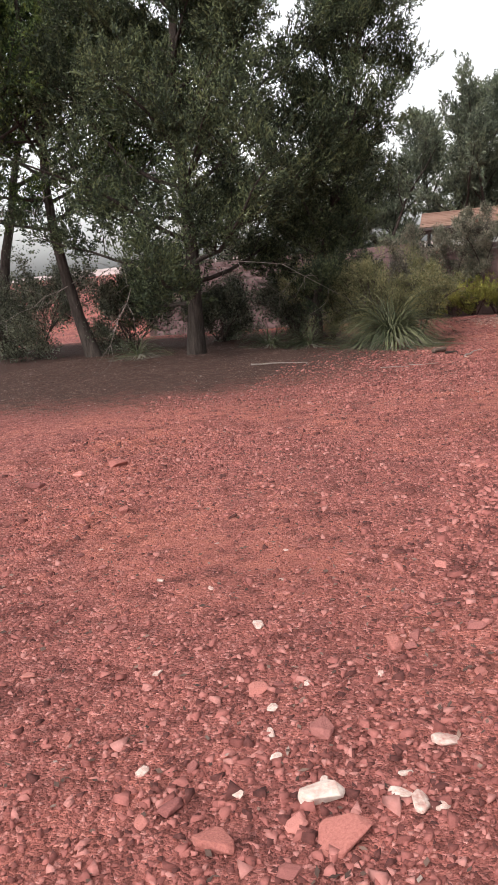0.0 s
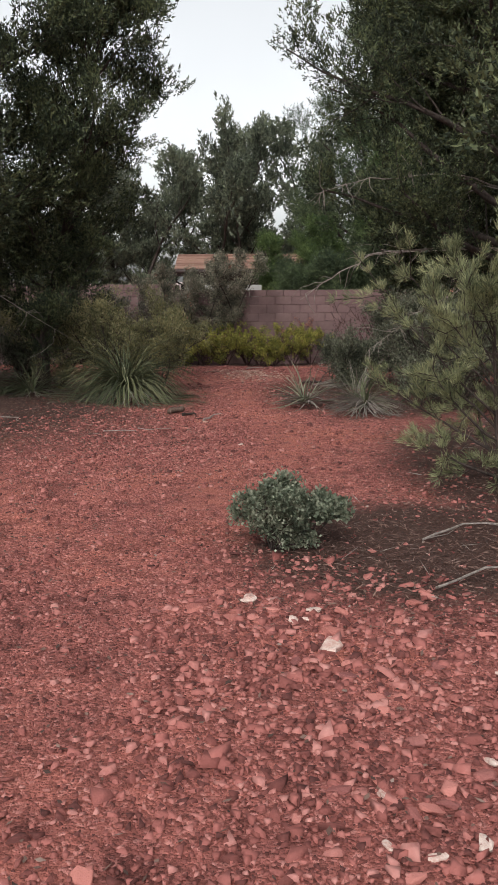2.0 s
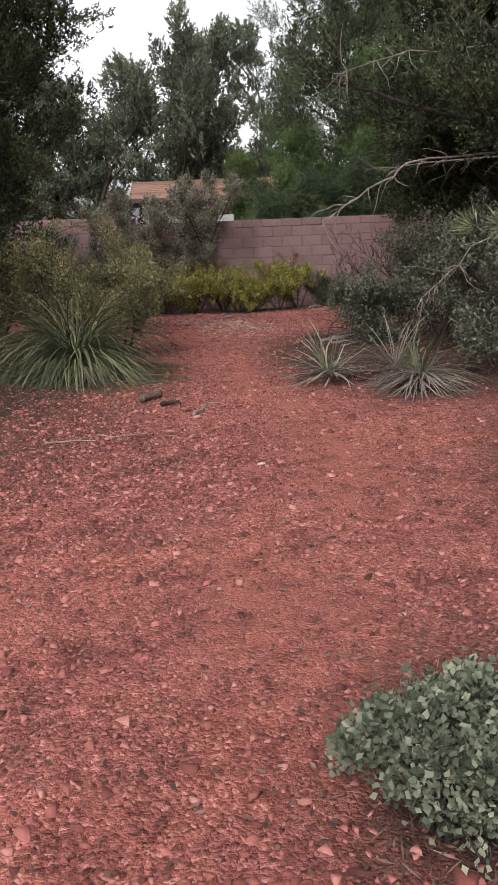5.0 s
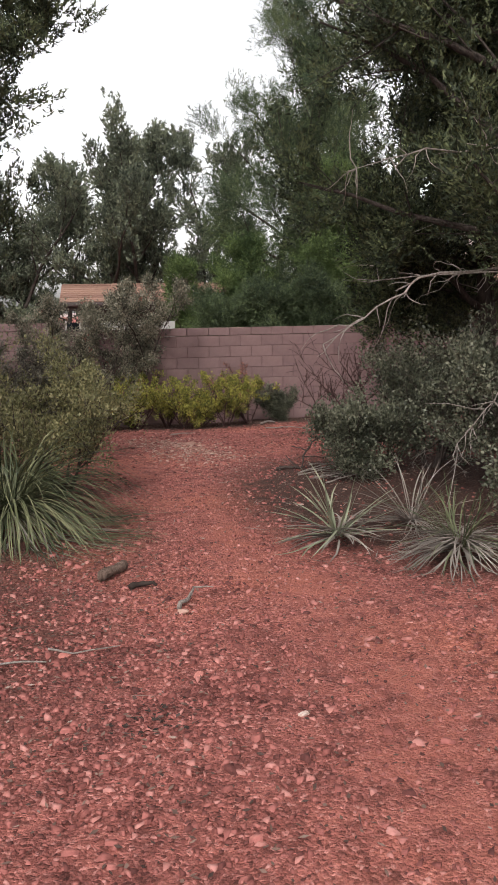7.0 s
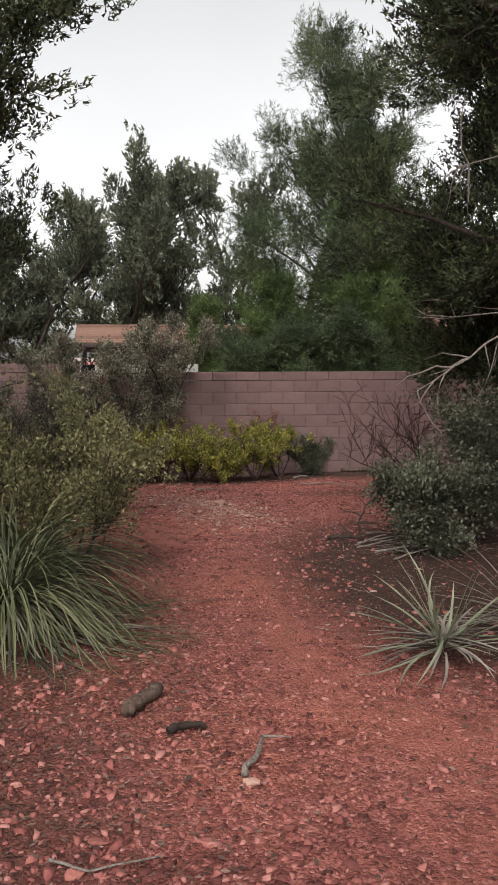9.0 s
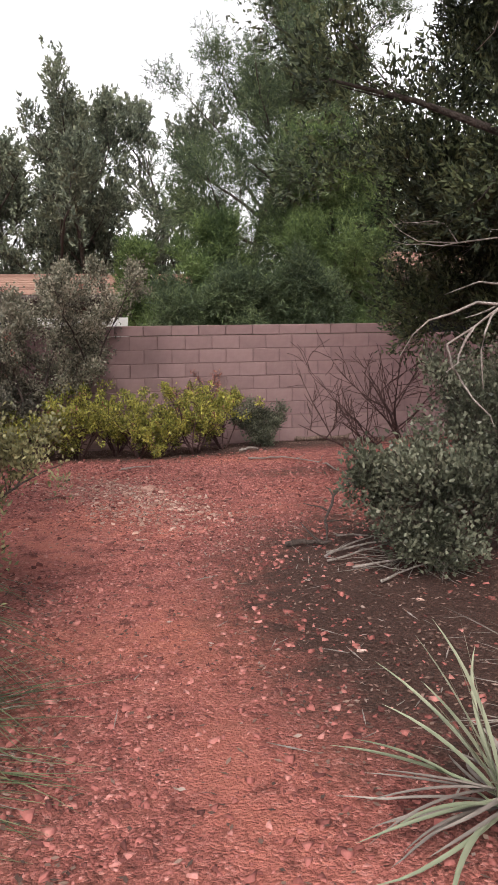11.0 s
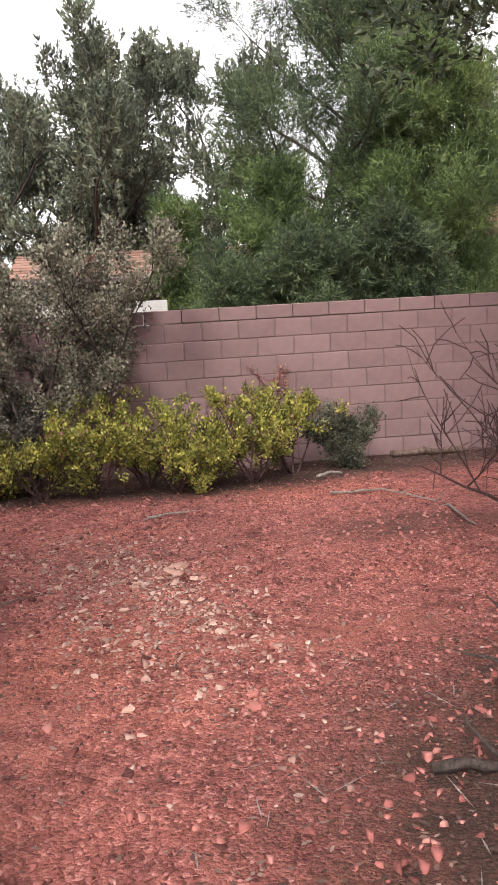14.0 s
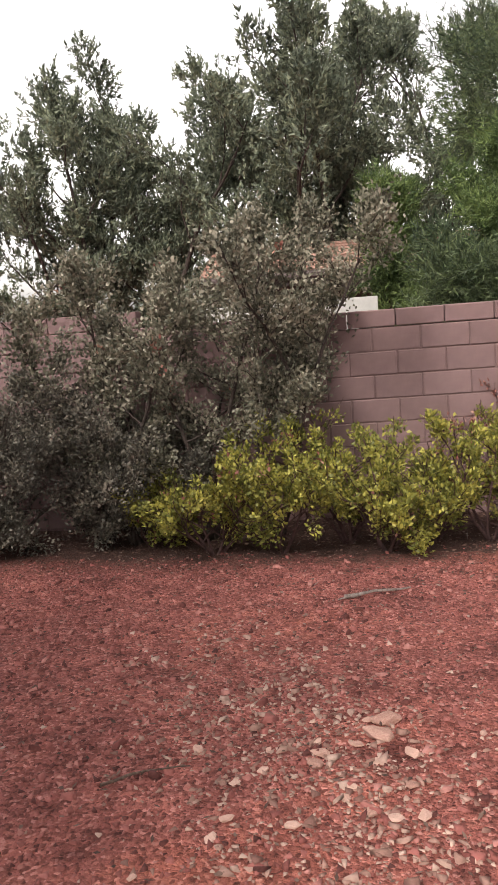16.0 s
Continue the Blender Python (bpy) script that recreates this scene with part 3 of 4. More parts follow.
def plant(name, x, y, height, radius, seed, leaf_mat, bark, label, category, group="", stems=1, lean=(0, 0), first=0.2, limbs=14, subs=7,
          per=70, spread=0.24, leaf=(0.07, 0.022), up=0.6, rise=0.45, trunk=0.16, profile=None, shape="diamond", dead=0, dead_h=(0.12, 0.5), extra=None, fill=1.0, jitter=0.6, limb_parts=True, droop=0.0, flare=0.45):
    """A tree or shrub: stems, limbs that carry side branches, and leaves in tufts along them."""
    r = np.random.default_rng(seed)
    z0 = float(ground_z(x, y)) - 0.03
    root = empty(name, (x, y, z0), label, category, group)
    if profile is None:
        def profile(h):
            return max(0.12, math.sin(math.pi * min(1, 0.22 + 0.78 * h)) ** 0.7)
    tufts, ways, twig_pieces = [], [], []
    dead_r = 0.004 + 0.0025 * radius
    for s in range(stems):
        ang = r.uniform(0, 2 * np.pi)
        way = np.array([lean[0], lean[1], 1.0]) if stems == 1 else np.array([math.cos(ang) * flare + lean[0], math.sin(ang) * flare + lean[1], 1.0])
        hgt = height * (1.0 if s == 0 else r.uniform(0.75, 1.0))
        start = np.array([0, 0, 0.0]) if stems == 1 else np.array([math.cos(ang), math.sin(ang), 0]) * trunk * 1.2
        line = bent_line(start, way, hgt * 0.93, 10, 0.07 if stems == 1 else 0.12, r)
        rad = trunk * np.linspace(1, 0.12, 11) * (1 if stems == 1 else 0.7)
        rad[0] *= 1.35
        v, f = tube(line, rad, 9)
        part_np("trunk" if category == "tree" else "stem", v, f, bark, root, smooth=True)
        count = max(3, limbs // stems)
        for k in range(count):
            h = first + (1 - first) * (k + r.uniform(0, 0.9)) / count
            h = min(h, 0.97)
            at = h * 10
            i = min(int(at), 9)
            p = line[i] + (line[i + 1] - line[i]) * (at - i)
            a = k * 2.4 + r.uniform(-0.5, 0.5) + seed
            hh = (h - first) / (1 - first)
            reach = radius * profile(hh) * r.uniform(0.72, 1.15)
            d = np.array([math.cos(a), math.sin(a), rise * (0.25 + 0.75 * min(1, 2.5 * hh)) - droop * (1 - min(1, 3 * hh)) + 0.6 * hh])
            n = 6
            limb = bent_line(p, d, reach * 1.12, n, 0.12, r, 0.05)
            lr = max(0.006, 0.4 * trunk * (1 - 0.75 * h)) * np.linspace(1, 0.15, n + 1)
            piece = tube(limb, lr, 6)
            if limb_parts:
                part_np("limb" if category == "tree" else "branch", *piece, bark, root, smooth=True)
            else:
                twig_pieces.append(piece)
            for j in range(subs):
                q = r.uniform(0.14, 1.0)
                ii = min(int(q * n), n - 1)
                b = limb[ii] + (limb[ii + 1] - limb[ii]) * (q * n - ii)
                dd = unit(unit(limb[-1] - limb[0]) * 0.7 + r.normal(0, 0.55, 3) + np.array([0, 0, 0.3 * up]))
                ln = reach * r.uniform(0.22, 0.5) * (1.25 - 0.5 * q)
                tw = bent_line(b, dd, ln, 3, 0.18, r, 0.06 * up)
                twig_pieces.append(tube(tw, np.linspace(max(0.004, lr[ii] * 0.35), 0.003, 4), 3))
                for e in (0.3, 0.6, 0.8, 1.0):
                    if r.uniform() < fill:
                        kk = min(int(e * 3), 2)
                        tufts.append(tw[kk] + (tw[kk + 1] - tw[kk]) * (e * 3 - kk))
                        ways.append(dd)
            for q in (3, 4, 5, 6):
                if r.uniform() < fill:
                    tufts.append(limb[q])
                    ways.append(unit(limb[q] - limb[q - 1]))
        for k in range(4):
            tufts.append(line[-1] + r.normal(0, 0.08, 3) * radius * 0.3 - np.array([0, 0, k * 0.04 * height]))
            ways.append(np.array([0, 0, 1.0]))
    for k in range(dead):
        h = r.uniform(*dead_h)
        a = r.uniform(0, 2 * np.pi)
        p = np.array([0, 0, h * height])
        d = np.array([math.cos(a), math.sin(a), r.uniform(-0.1, 0.3)])
        main = bent_line(p, d, radius * r.uniform(0.65, 1.05), 7, 0.28, r, -0.05)
        bough = [tube(main, dead_r * np.linspace(1, 0.2, 8), 5)]
        for j in range(9):
            i = r.integers(2, 7)
            bough.append(tube(bent_line(main[i], unit(main[i] - main[i - 1]) + r.normal(0, 0.7, 3), radius * r.uniform(0.1, 0.28), 4, 0.35, r, -0.08), dead_r * np.linspace(0.4, 0.1, 5), 4))
        part_np("dead_branch", *join(bough), M_DEAD, root, "bleached leafless dead branch", smooth=True)
    if twig_pieces:
        tagged(part_np("twig_mass", *join(twig_pieces), bark, root), kind="stuff")
    tufts, ways = np.array(tufts), np.array(ways)
    tufts[:, 2] = np.maximum(tufts[:, 2], 0.05)
    if per:
        v, f = foliage_clumps(tufts, ways, per, spread, leaf[0], leaf[1], r, up, shape, jitter)
        low = v[:, 2] < 0.04
        v[low, 2] = 0.04 + r.uniform(0, 0.04, low.sum())
        tagged(part_np("crown" if category == "tree" else "foliage", v, f, leaf_mat, root), kind="stuff")
    if extra is not None:
        extra(root, r, tufts, ways)
    return root


def juniper_profile(h):
    return (0.82 + 0.18 * math.sin(h * 9)) * max(0.25, 1 - 0.8 * h ** 2.2)


def column_profile(h):
    return 0.55 + 0.45 * math.sin(math.pi * min(1, 0.15 + 0.8 * h))


def pine_profile(h):
    return 0.45 + 0.55 * math.sin(math.pi * min(1, 0.1 + 0.72 * h))


# trees around the path
plant("juniper_tree", -2.75, 14.6, 6.2, 1.3, 27, M_JUNIPER, M_BARK, "slender dark juniper leaning over the path", "tree", "junipers", lean=(0.03, -0.02), first=0.12, limbs=38, subs=9, per=130, spread=0.2, leaf=(0.05, 0.02), shape="spray", fill=0.8, up=0.9, rise=0.45, trunk=0.1, profile=column_profile, dead=3, dead_h=(0.15, 0.3))
plant("juniper_tree", -4.6, 13.5, 9.4, 2.9, 21, M_JUNIPER, M_BARK, "tall dark juniper with a grey shredding trunk and dead lower twigs", "tree", "junipers", lean=(0.01, 0.02), first=0.1, limbs=50, subs=9, per=175, spread=0.26, leaf=(0.06, 0.026), shape="spray", up=0.8, rise=0.45, trunk=0.13, profile=juniper_profile, dead=9, dead_h=(0.1, 0.35), droop=0.25)
plant("juniper_tree", -7.0, 14.6, 8.6, 2.9, 22, M_JUNIPER3, M_BARK, "dark juniper with fresh yellow-green sprays high up", "tree", "junipers", lean=(-0.15, 0.05), first=0.3, limbs=30, subs=9, per=120, spread=0.3, leaf=(0.075, 0.033), shape="spray", rise=0.4, trunk=0.12, profile=juniper_profile, dead=3)
plant("juniper_tree", -9.4, 16.0, 8.8, 3.2, 23, M_JUNIPER, M_BARK, "dark juniper with leaning forked trunks", "tree", "junipers", stems=3, lean=(0.1, 0), first=0.38, limbs=24, subs=9, per=80, spread=0.32, leaf=(0.1, 0.045), shape="spray", rise=0.4, trunk=0.2, profile=juniper_profile)
big_juniper = plant("juniper_tree", 4.4, 14.2, 9.6, 3.25, 24, M_JUNIPER, M_BARK, "tall dark juniper with grey dead branches at its foot", "tree", "junipers", lean=(-0.02, 0.03), first=0.15, limbs=50, subs=9, per=185, spread=0.24, leaf=(0.055, 0.022), shape="spray", up=0.8, rise=0.35, trunk=0.2, profile=juniper_profile, dead=7, dead_h=(0.12, 0.3))
# this juniper is mostly out of view and kept for the shade it casts
plant("juniper_tree", 5.1, 11.0, 8.0, 2.8, 25, M_JUNIPER, M_BARK, "dark juniper with drooping boughs, mostly out of view, kept for shade", "tree", "junipers", first=0.15, limbs=26, subs=9, per=60, spread=0.3, leaf=(0.09, 0.04), shape="spray", rise=0.3, trunk=0.17, profile=juniper_profile, dead=4)
plant("juniper_tree", 4.4, 17.2, 8.8, 2.0, 28, M_JUNIPER, M_BARK, "dark juniper behind the scrub oak near the wall", "tree", "junipers", first=0.15, limbs=52, subs=9, per=230, spread=0.3, leaf=(0.06, 0.026), shape="spray", rise=0.5, up=0.8, trunk=0.14, profile=column_profile, dead=4, dead_h=(0.12, 0.3))
plant("pinyon_sapling", 2.18, 7.9, 1.38, 1.02, 26, M_PINYON, M_TWIG, "pale green young pinyon with brushy needle tufts", "tree", first=0.06, limbs=34, subs=8, per=48, spread=0.022, leaf=(0.075, 0.0045), fill=0.75, up=0.6, rise=0.4, trunk=0.04, dead=3, jitter=0.32, profile=column_profile)

def dead_bough(root, way, rad, seed):
    """A bleached bough that reaches out from the trunk, with drooping twigs."""
    r = np.random.default_rng(seed)
    p = np.array(way, float)
    fine = []
    for a, c in zip(p[:-1], p[1:]):
        for k in range(4):
            fine.append(a + (c - a) * k / 4 + r.normal(0, 0.018, 3))
    fine = np.array(fine + [p[-1]])
    pieces = [tube(fine, rad * np.linspace(1, 0.2, len(fine)), 6)]
    for k in range(22):
        i = int(r.integers(5, len(fine)))
        d = unit(fine[i] - fine[i - 1]) + r.normal(0, 0.6, 3) + np.array([0, 0, -0.1])
        pieces.append(tube(bent_line(fine[i], d, r.uniform(0.15, 0.5), 5, 0.25, r, -0.05), rad * np.linspace(0.4, 0.1, 6), 4))
    part_np("dead_branch", *join(pieces), M_DEAD, root, "bleached leafless dead branch", smooth=True)


dead_bough(big_juniper, [(0, 0, 2.0), (-1.5, -0.5, 2.05), (-2.4, -1.0, 1.95), (-2.85, -1.2, 1.72), (-3.3, -1.3, 1.45)], 0.016, 1)
dead_bough(big_juniper, [(0, 0, 1.6), (-1.2, -1.0, 1.5), (-2.0, -1.7, 1.15), (-2.6, -2.2, 0.8)], 0.012, 2)
dead_bough(big_juniper, [(0, 0, 2.8), (-1.4, -0.9, 3.0), (-2.5, -1.3, 2.85), (-3.1, -1.5, 2.7)], 0.013, 3)

# trees beyond the wall
plant("pine_tree", 3.3, 26.6, 8.9, 2.3, 31, M_PINE, M_BARK, "tall green pine with open needle boughs behind the wall", "tree", first=0.2, limbs=36, subs=8, per=190, spread=0.33, leaf=(0.1, 0.012), shape="spray", up=0.5, rise=0.4, trunk=0.15, profile=pine_profile, jitter=0.7, fill=0.85)
plant("pine_tree", 4.55, 25.0, 5.2, 1.25, 38, M_PINE2, M_BARK, "bright green rounded pine with soft drooping needle masses behind the wall", "tree", first=0.05, limbs=36, subs=7, per=230, spread=0.3, leaf=(0.09, 0.011), shape="spray", up=0.5, rise=0.3, trunk=0.1, profile=column_profile, jitter=0.8)
plant("young_pine", 1.95, 25.1, 3.8, 0.62, 81, M_PINE2, M_BARK, "slim bright green young pine behind the wall", "tree", "young pines behind the wall", first=0.05, limbs=22, subs=5, per=130, spread=0.22, leaf=(0.09, 0.011), shape="spray", up=0.5, rise=0.4, trunk=0.05, profile=column_profile, jitter=0.8)
plant("young_pine", 1.25, 25.3, 3.3, 0.5, 82, M_PINE2, M_BARK, "slim bright green young pine behind the wall", "tree", "young pines behind the wall", first=0.05, limbs=18, subs=5, per=120, spread=0.2, leaf=(0.09, 0.011), shape="spray", up=0.5, rise=0.4, trunk=0.045, profile=column_profile, jitter=0.8)
for px, py, ph, pr, ps in ((1.95, 24.1, 2.25, 0.7, 83), (2.75, 24.2, 2.5, 0.8, 84), (3.7, 24.1, 2.5, 0.8, 85)):
    plant("young_pine", px, py, ph, pr, ps, M_PINE, M_BARK, "low dark green pine crowding the wall", "tree", "low pines behind the wall", first=0.15, limbs=20, subs=6, per=130, spread=0.22, leaf=(0.09, 0.012), shape="spray", up=0.4, rise=0.5, trunk=0.05, profile=column_profile, jitter=0.8)
for tx, ty, th, tr, ts in ((-5.2, 33.0, 6.5, 1.6, 32), (-3.7, 33.3, 7.2, 1.7, 39), (-1.9, 32.8, 7.5, 1.5, 33), (-0.4, 33.4, 8.8, 1.6, 34), (0.9, 33.2, 8.1, 1.5, 40), (2.3, 33.0, 8.2, 1.6, 35), (-10.5, 35.0, 6.4, 2.6, 36), (9.6, 37.0, 9.0, 2.4, 37)):
    plant("juniper_tree", tx, ty, th, tr, ts, M_JUNIPER2, M_BARK, "grey-green juniper with open upright limbs beyond the wall", "tree", "junipers beyond the wall", stems=3 if tr > 1.5 else 2, first=0.14, limbs=30, subs=7, per=60, spread=0.28, leaf=(0.1, 0.045), shape="spray", flare=0.2, rise=0.9, up=0.9, trunk=0.13, profile=column_profile, fill=0.7)

def dry_tips(root, r, tufts, ways):
    """A few clusters of dry reddish leaves among the green."""
    pick = r.choice(len(tufts), 14, replace=False)
    v, f = foliage_clumps(tufts[pick], ways[pick], 9, 0.05, 0.04, 0.02, r, 0.5, "round")
    tagged(part_np("dry_foliage", v, f, M_RED, root, "dry pinkish-brown leaves"), kind="stuff")


# scrub along the path
for sx, sy, sh, sr, ss in ((-0.98, 14.7, 1.35, 0.56, 41), (-1.55, 14.6, 1.6, 0.85, 42), (-2.6, 15.2, 1.5, 0.9, 43)):
    plant("scrub_bush", sx, sy, sh, sr, ss, M_BROWNSHRUB, M_TWIG, "twiggy olive-brown scrub bush behind the sotol", "shrub", "scrub bushes", stems=6, flare=0.55, first=0.1, limbs=36, subs=7, per=18, spread=0.1, leaf=(0.032, 0.014), up=0.9, rise=0.8, trunk=0.024, shape="round", limb_parts=False)
for sx, sy, sh, sr, ss in ((2.9, 15.2, 1.45, 0.75, 44), (2.1, 15.1, 0.8, 0.55, 86), (3.1, 13.9, 1.5, 0.9, 45), (3.3, 16.6, 1.3, 0.7, 46), (2.95, 12.2, 1.3, 0.75, 47)):
    plant("scrub_oak", sx, sy, sh, sr, ss, M_OAK, M_TWIG, "dark green scrub oak with small leathery leaves beside the path", "shrub", "scrub oaks", stems=6, first=0.1, flare=0.6, limbs=36, subs=8, per=13, spread=0.11, leaf=(0.036, 0.02), up=0.6, rise=0.7, trunk=0.028, shape="round", dead=5, limb_parts=False)
for sx, sy, sh, sr, ss in ((-6.6, 15.6, 1.6, 1.1, 48), (-8.4, 15.0, 1.7, 1.2, 49), (-10.2, 16.2, 1.7, 1.3, 50), (-5.0, 16.4, 1.1, 0.8, 51), (-3.4, 16.2, 1.2, 0.8, 52)):
    plant("scrub_oak", sx, sy, sh, sr, ss, M_OAK, M_TWIG, "dark scrub oak in the shade under the junipers", "shrub", "scrub oaks in the shade", stems=5, flare=0.55, first=0.06, limbs=26, subs=7, per=22, spread=0.18, leaf=(0.05, 0.026), up=0.4, rise=0.6, trunk=0.03, shape="round", limb_parts=False)

# scrub along the wall
for sx, sy, sh, sr, ss, ex in ((-0.15, 21.85, 3.1, 0.52, 53, None), (-0.7, 21.9, 3.0, 0.6, 54, dry_tips), (-1.25, 21.85, 2.6, 0.45, 67, dry_tips)):
    plant("silver_oak", sx, sy, sh, sr, ss, M_SILVER, M_TWIG, "tall silvery grey-green bush with pinkish dry tips against the wall", "shrub", "silvery bushes at the wall", stems=4, flare=0.3, first=0.3, limbs=38, subs=7, per=13, spread=0.12, leaf=(0.038, 0.023), up=0.7, rise=0.8, trunk=0.036, shape="round", dead=4, dead_h=(0.2, 0.45), limb_parts=False, extra=ex)
for sx, sy, sh, sr, ss in ((-1.6, 21.95, 1.35, 0.6, 55), (-2.4, 21.8, 1.8, 0.75, 68), (-3.4, 21.7, 1.5, 0.7, 69)):
    plant("scrub_oak", sx, sy, sh, sr, ss, M_GREYSCRUB, M_TWIG, "dark grey-brown twiggy scrub oak at the foot of the wall", "shrub", "grey scrub at the wall", stems=7, flare=0.65, first=0.06, limbs=38, subs=8, per=22, spread=0.1, leaf=(0.032, 0.019), up=0.5, rise=0.6, trunk=0.026, shape="round", dead=3, limb_parts=False)
for sx, sy, sh, sr, ss in ((-1.1, 21.7, 0.5, 0.4, 56), (-0.55, 21.3, 0.65, 0.5, 57), (-0.05, 21.25, 0.85, 0.5, 66), (0.45, 21.5, 1.15, 0.48, 58), (0.75, 21.2, 0.6, 0.42, 87), (1.05, 21.4, 0.8, 0.42, 70), (1.5, 21.45, 1.0, 0.48, 59), (1.95, 21.75, 1.0, 0.42, 60)):
    plant("manzanita_bush", sx, sy, sh, sr, ss, M_YELLOW, M_REDSTEM, "low yellow-green manzanita with crooked dark red stems", "shrub", "yellow-green bushes at the wall", stems=6, flare=0.6, first=0.2, limbs=28, subs=5, per=34, spread=0.065, leaf=(0.038, 0.02), up=0.6, rise=0.5, trunk=0.02, shape="round", limb_parts=False, fill=0.21, extra=dry_tips)
plant("scrub_bush", 2.6, 21.9, 0.5, 0.42, 61, M_OAK, M_TWIG, "low dark green bush at the foot of the wall", "shrub", stems=4, first=0.1, limbs=18, subs=6, per=30, spread=0.09, leaf=(0.034, 0.016), up=0.5, rise=0.5, trunk=0.02, shape="round", limb_parts=False)
plant("bare_shrub", 3.1, 17.85, 1.45, 1.0, 62, M_OAK, M_REDSTEM, "leafless dark purple-brown shrub in front of the wall", "shrub", stems=4, lean=(-0.65, 0.05), flare=0.35, first=0.2, limbs=28, subs=9, per=0, up=0.5, rise=0.5, trunk=0.036, limb_parts=False)
plant("manzanita_bush", 0.42, 6.65, 0.46, 0.21, 63, M_MANZ, M_TWIG, "small round grey-green manzanita bush on the red path", "shrub", stems=7, flare=0.4, first=0.08, limbs=42, subs=7, per=10, spread=0.045, leaf=(0.021, 0.017), up=0.7, rise=0.7, trunk=0.012, shape="round", limb_parts=False)
plant("bush_sprig", 0.57, 6.72, 0.42, 0.1, 64, M_MANZ, M_TWIG, "upright grey-green sprig beside the small bush", "shrub", stems=2, lean=(0.15, 0), first=0.5, limbs=8, subs=4, per=14, spread=0.04, leaf=(0.03, 0.02), up=0.7, rise=0.7, trunk=0.01, shape="round", limb_parts=False)
plant("red_twig_sapling", 1.12, 22.2, 1.45, 0.4, 65, M_RED, M_REDSTEM, "crooked dry sapling with a few red leaves against the wall", "shrub", stems=2, first=0.45, limbs=10, subs=4, per=12, spread=0.05, leaf=(0.04, 0.02), up=0.5, rise=0.8, trunk=0.03, shape="round", limb_parts=False, fill=0.35)


# ---- blade plants ----
def blade_plant(name, x, y, n, length, width, seed, mat, label, droop=1.0, up_range=(0.1, 1.3), dry=0, core=0.08, group="", lift=0.05):
    """A rosette of long arching blades, folded along the middle; each blade is a part up to 250, the rest one part."""
    r = np.random.default_rng(seed)
    root = empty(name, (x, y, float(ground_z(x, y))), label, "plant", group)
    sets = []
    for k in range(n + dry):
        isdry = k >= n
        a = r.uniform(0, 2 * np.pi)
        e = r.uniform(*up_range) if not isdry else r.uniform(-0.15, 0.35)
        L = length * r.uniform(0.7, 1.15) * (0.85 if isdry else 1)
        w = width * r.uniform(0.8, 1.2)
        m = 9
        p = np.array([math.cos(a) * core * r.uniform(0.2, 1), math.sin(a) * core * r.uniform(0.2, 1), lift * r.uniform(0.6, 1.4)])
        d = np.array([math.cos(a) * math.cos(e), math.sin(a) * math.cos(e), math.sin(e)])
        side = np.array([-math.sin(a), math.cos(a), 0])
        twist = r.normal(0, 0.05)
        pts = [p]
        for i in range(m):
            d = unit(d + np.array([0, 0, -droop * 0.16 * r.uniform(0.7, 1.3)]) + side * twist)
            q = pts[-1] + d * L / m
            if q[2] < 0.015:
                q[2] = 0.015 + r.uniform(0, 0.01)
                d = unit(np.array([d[0], d[1], 0.02]))
            pts.append(q)
        pts = np.array(pts)
        t = np.linspace(0, 1, m + 1)
        ww = (w * (0.65 + 0.7 * t) * (1 - t ** 2.2) + 0.001)[:, None]
        fold = np.array([0, 0, 0.35]) * ww
        left, right = pts + side * ww * 0.5 + fold, pts - side * ww * 0.5 + fold
        v = np.concatenate([left, pts, right])
        i = np.arange(m)
        f = np.concatenate([np.stack([i, i + 1, m + 1 + i + 1, m + 1 + i], -1), np.stack([m + 1 + i, m + 1 + i + 1, 2 * m + 2 + i + 1, 2 * m + 2 + i], -1)])
        sets.append((isdry, v, f))
    live = [(v, f) for s, v, f in sets if not s]
    for v, f in live[:250]:
        part_np("blade", v, f, mat, root, smooth=True)
    if live[250:]:
        tagged(part_np("blade_mass", *join(live[250:]), mat, root, smooth=True), kind="stuff")
    old = [(v, f) for s, v, f in sets if s]
    for v, f in old:
        part_np("dry_blade", v, f, M_DRYBLADE, root, "dead grey blade", smooth=True)
    return root


blade_plant("sotol", -1.3, 13.3, 620, 1.15, 0.0105, 71, M_BLADE, "large green sotol with long arching narrow blades", 1.4, (0.0, 1.35), 110, 0.15, lift=0.18)
blade_plant("sotol", -2.75, 14.0, 120, 0.75, 0.014, 72, M_BLADE, "low green sotol in the shade of the juniper", 1.0, (0.05, 1.2), 30, 0.1, "small sotols")
blade_plant("sotol", -3.5, 14.3, 110, 0.75, 0.014, 73, M_BLADE, "low green sotol in the shade of the juniper", 1.0, (0.05, 1.2), 30, 0.1, "small sotols")
blade_plant("sotol", -5.7, 13.6, 90, 0.7, 0.014, 78, M_BLADE, "low green sotol in the shade of the juniper", 1.0, (0.05, 1.2), 30, 0.1, "small sotols")
blade_plant("yucca", 1.05, 12.3, 34, 0.5, 0.02, 74, M_YUCCA, "pale green yucca with stiff sword leaves beside the path", 0.25, (0.0, 1.4), 40, 0.05, "yuccas", lift=0.1)
blade_plant("yucca", 1.72, 11.75, 60, 0.58, 0.011, 75, M_BLADE, "half-dead yucca with a skirt of curling grey leaves", 0.5, (0.2, 1.4), 170, 0.08, "yuccas", lift=0.14)
blade_plant("yucca", 2.05, 15.15, 6, 0.6, 0.008, 76, M_DRYBLADE, "fallen dry yucca leaves under the scrub oak", 1.2, (0.0, 0.2), 34, 0.1, "yuccas")
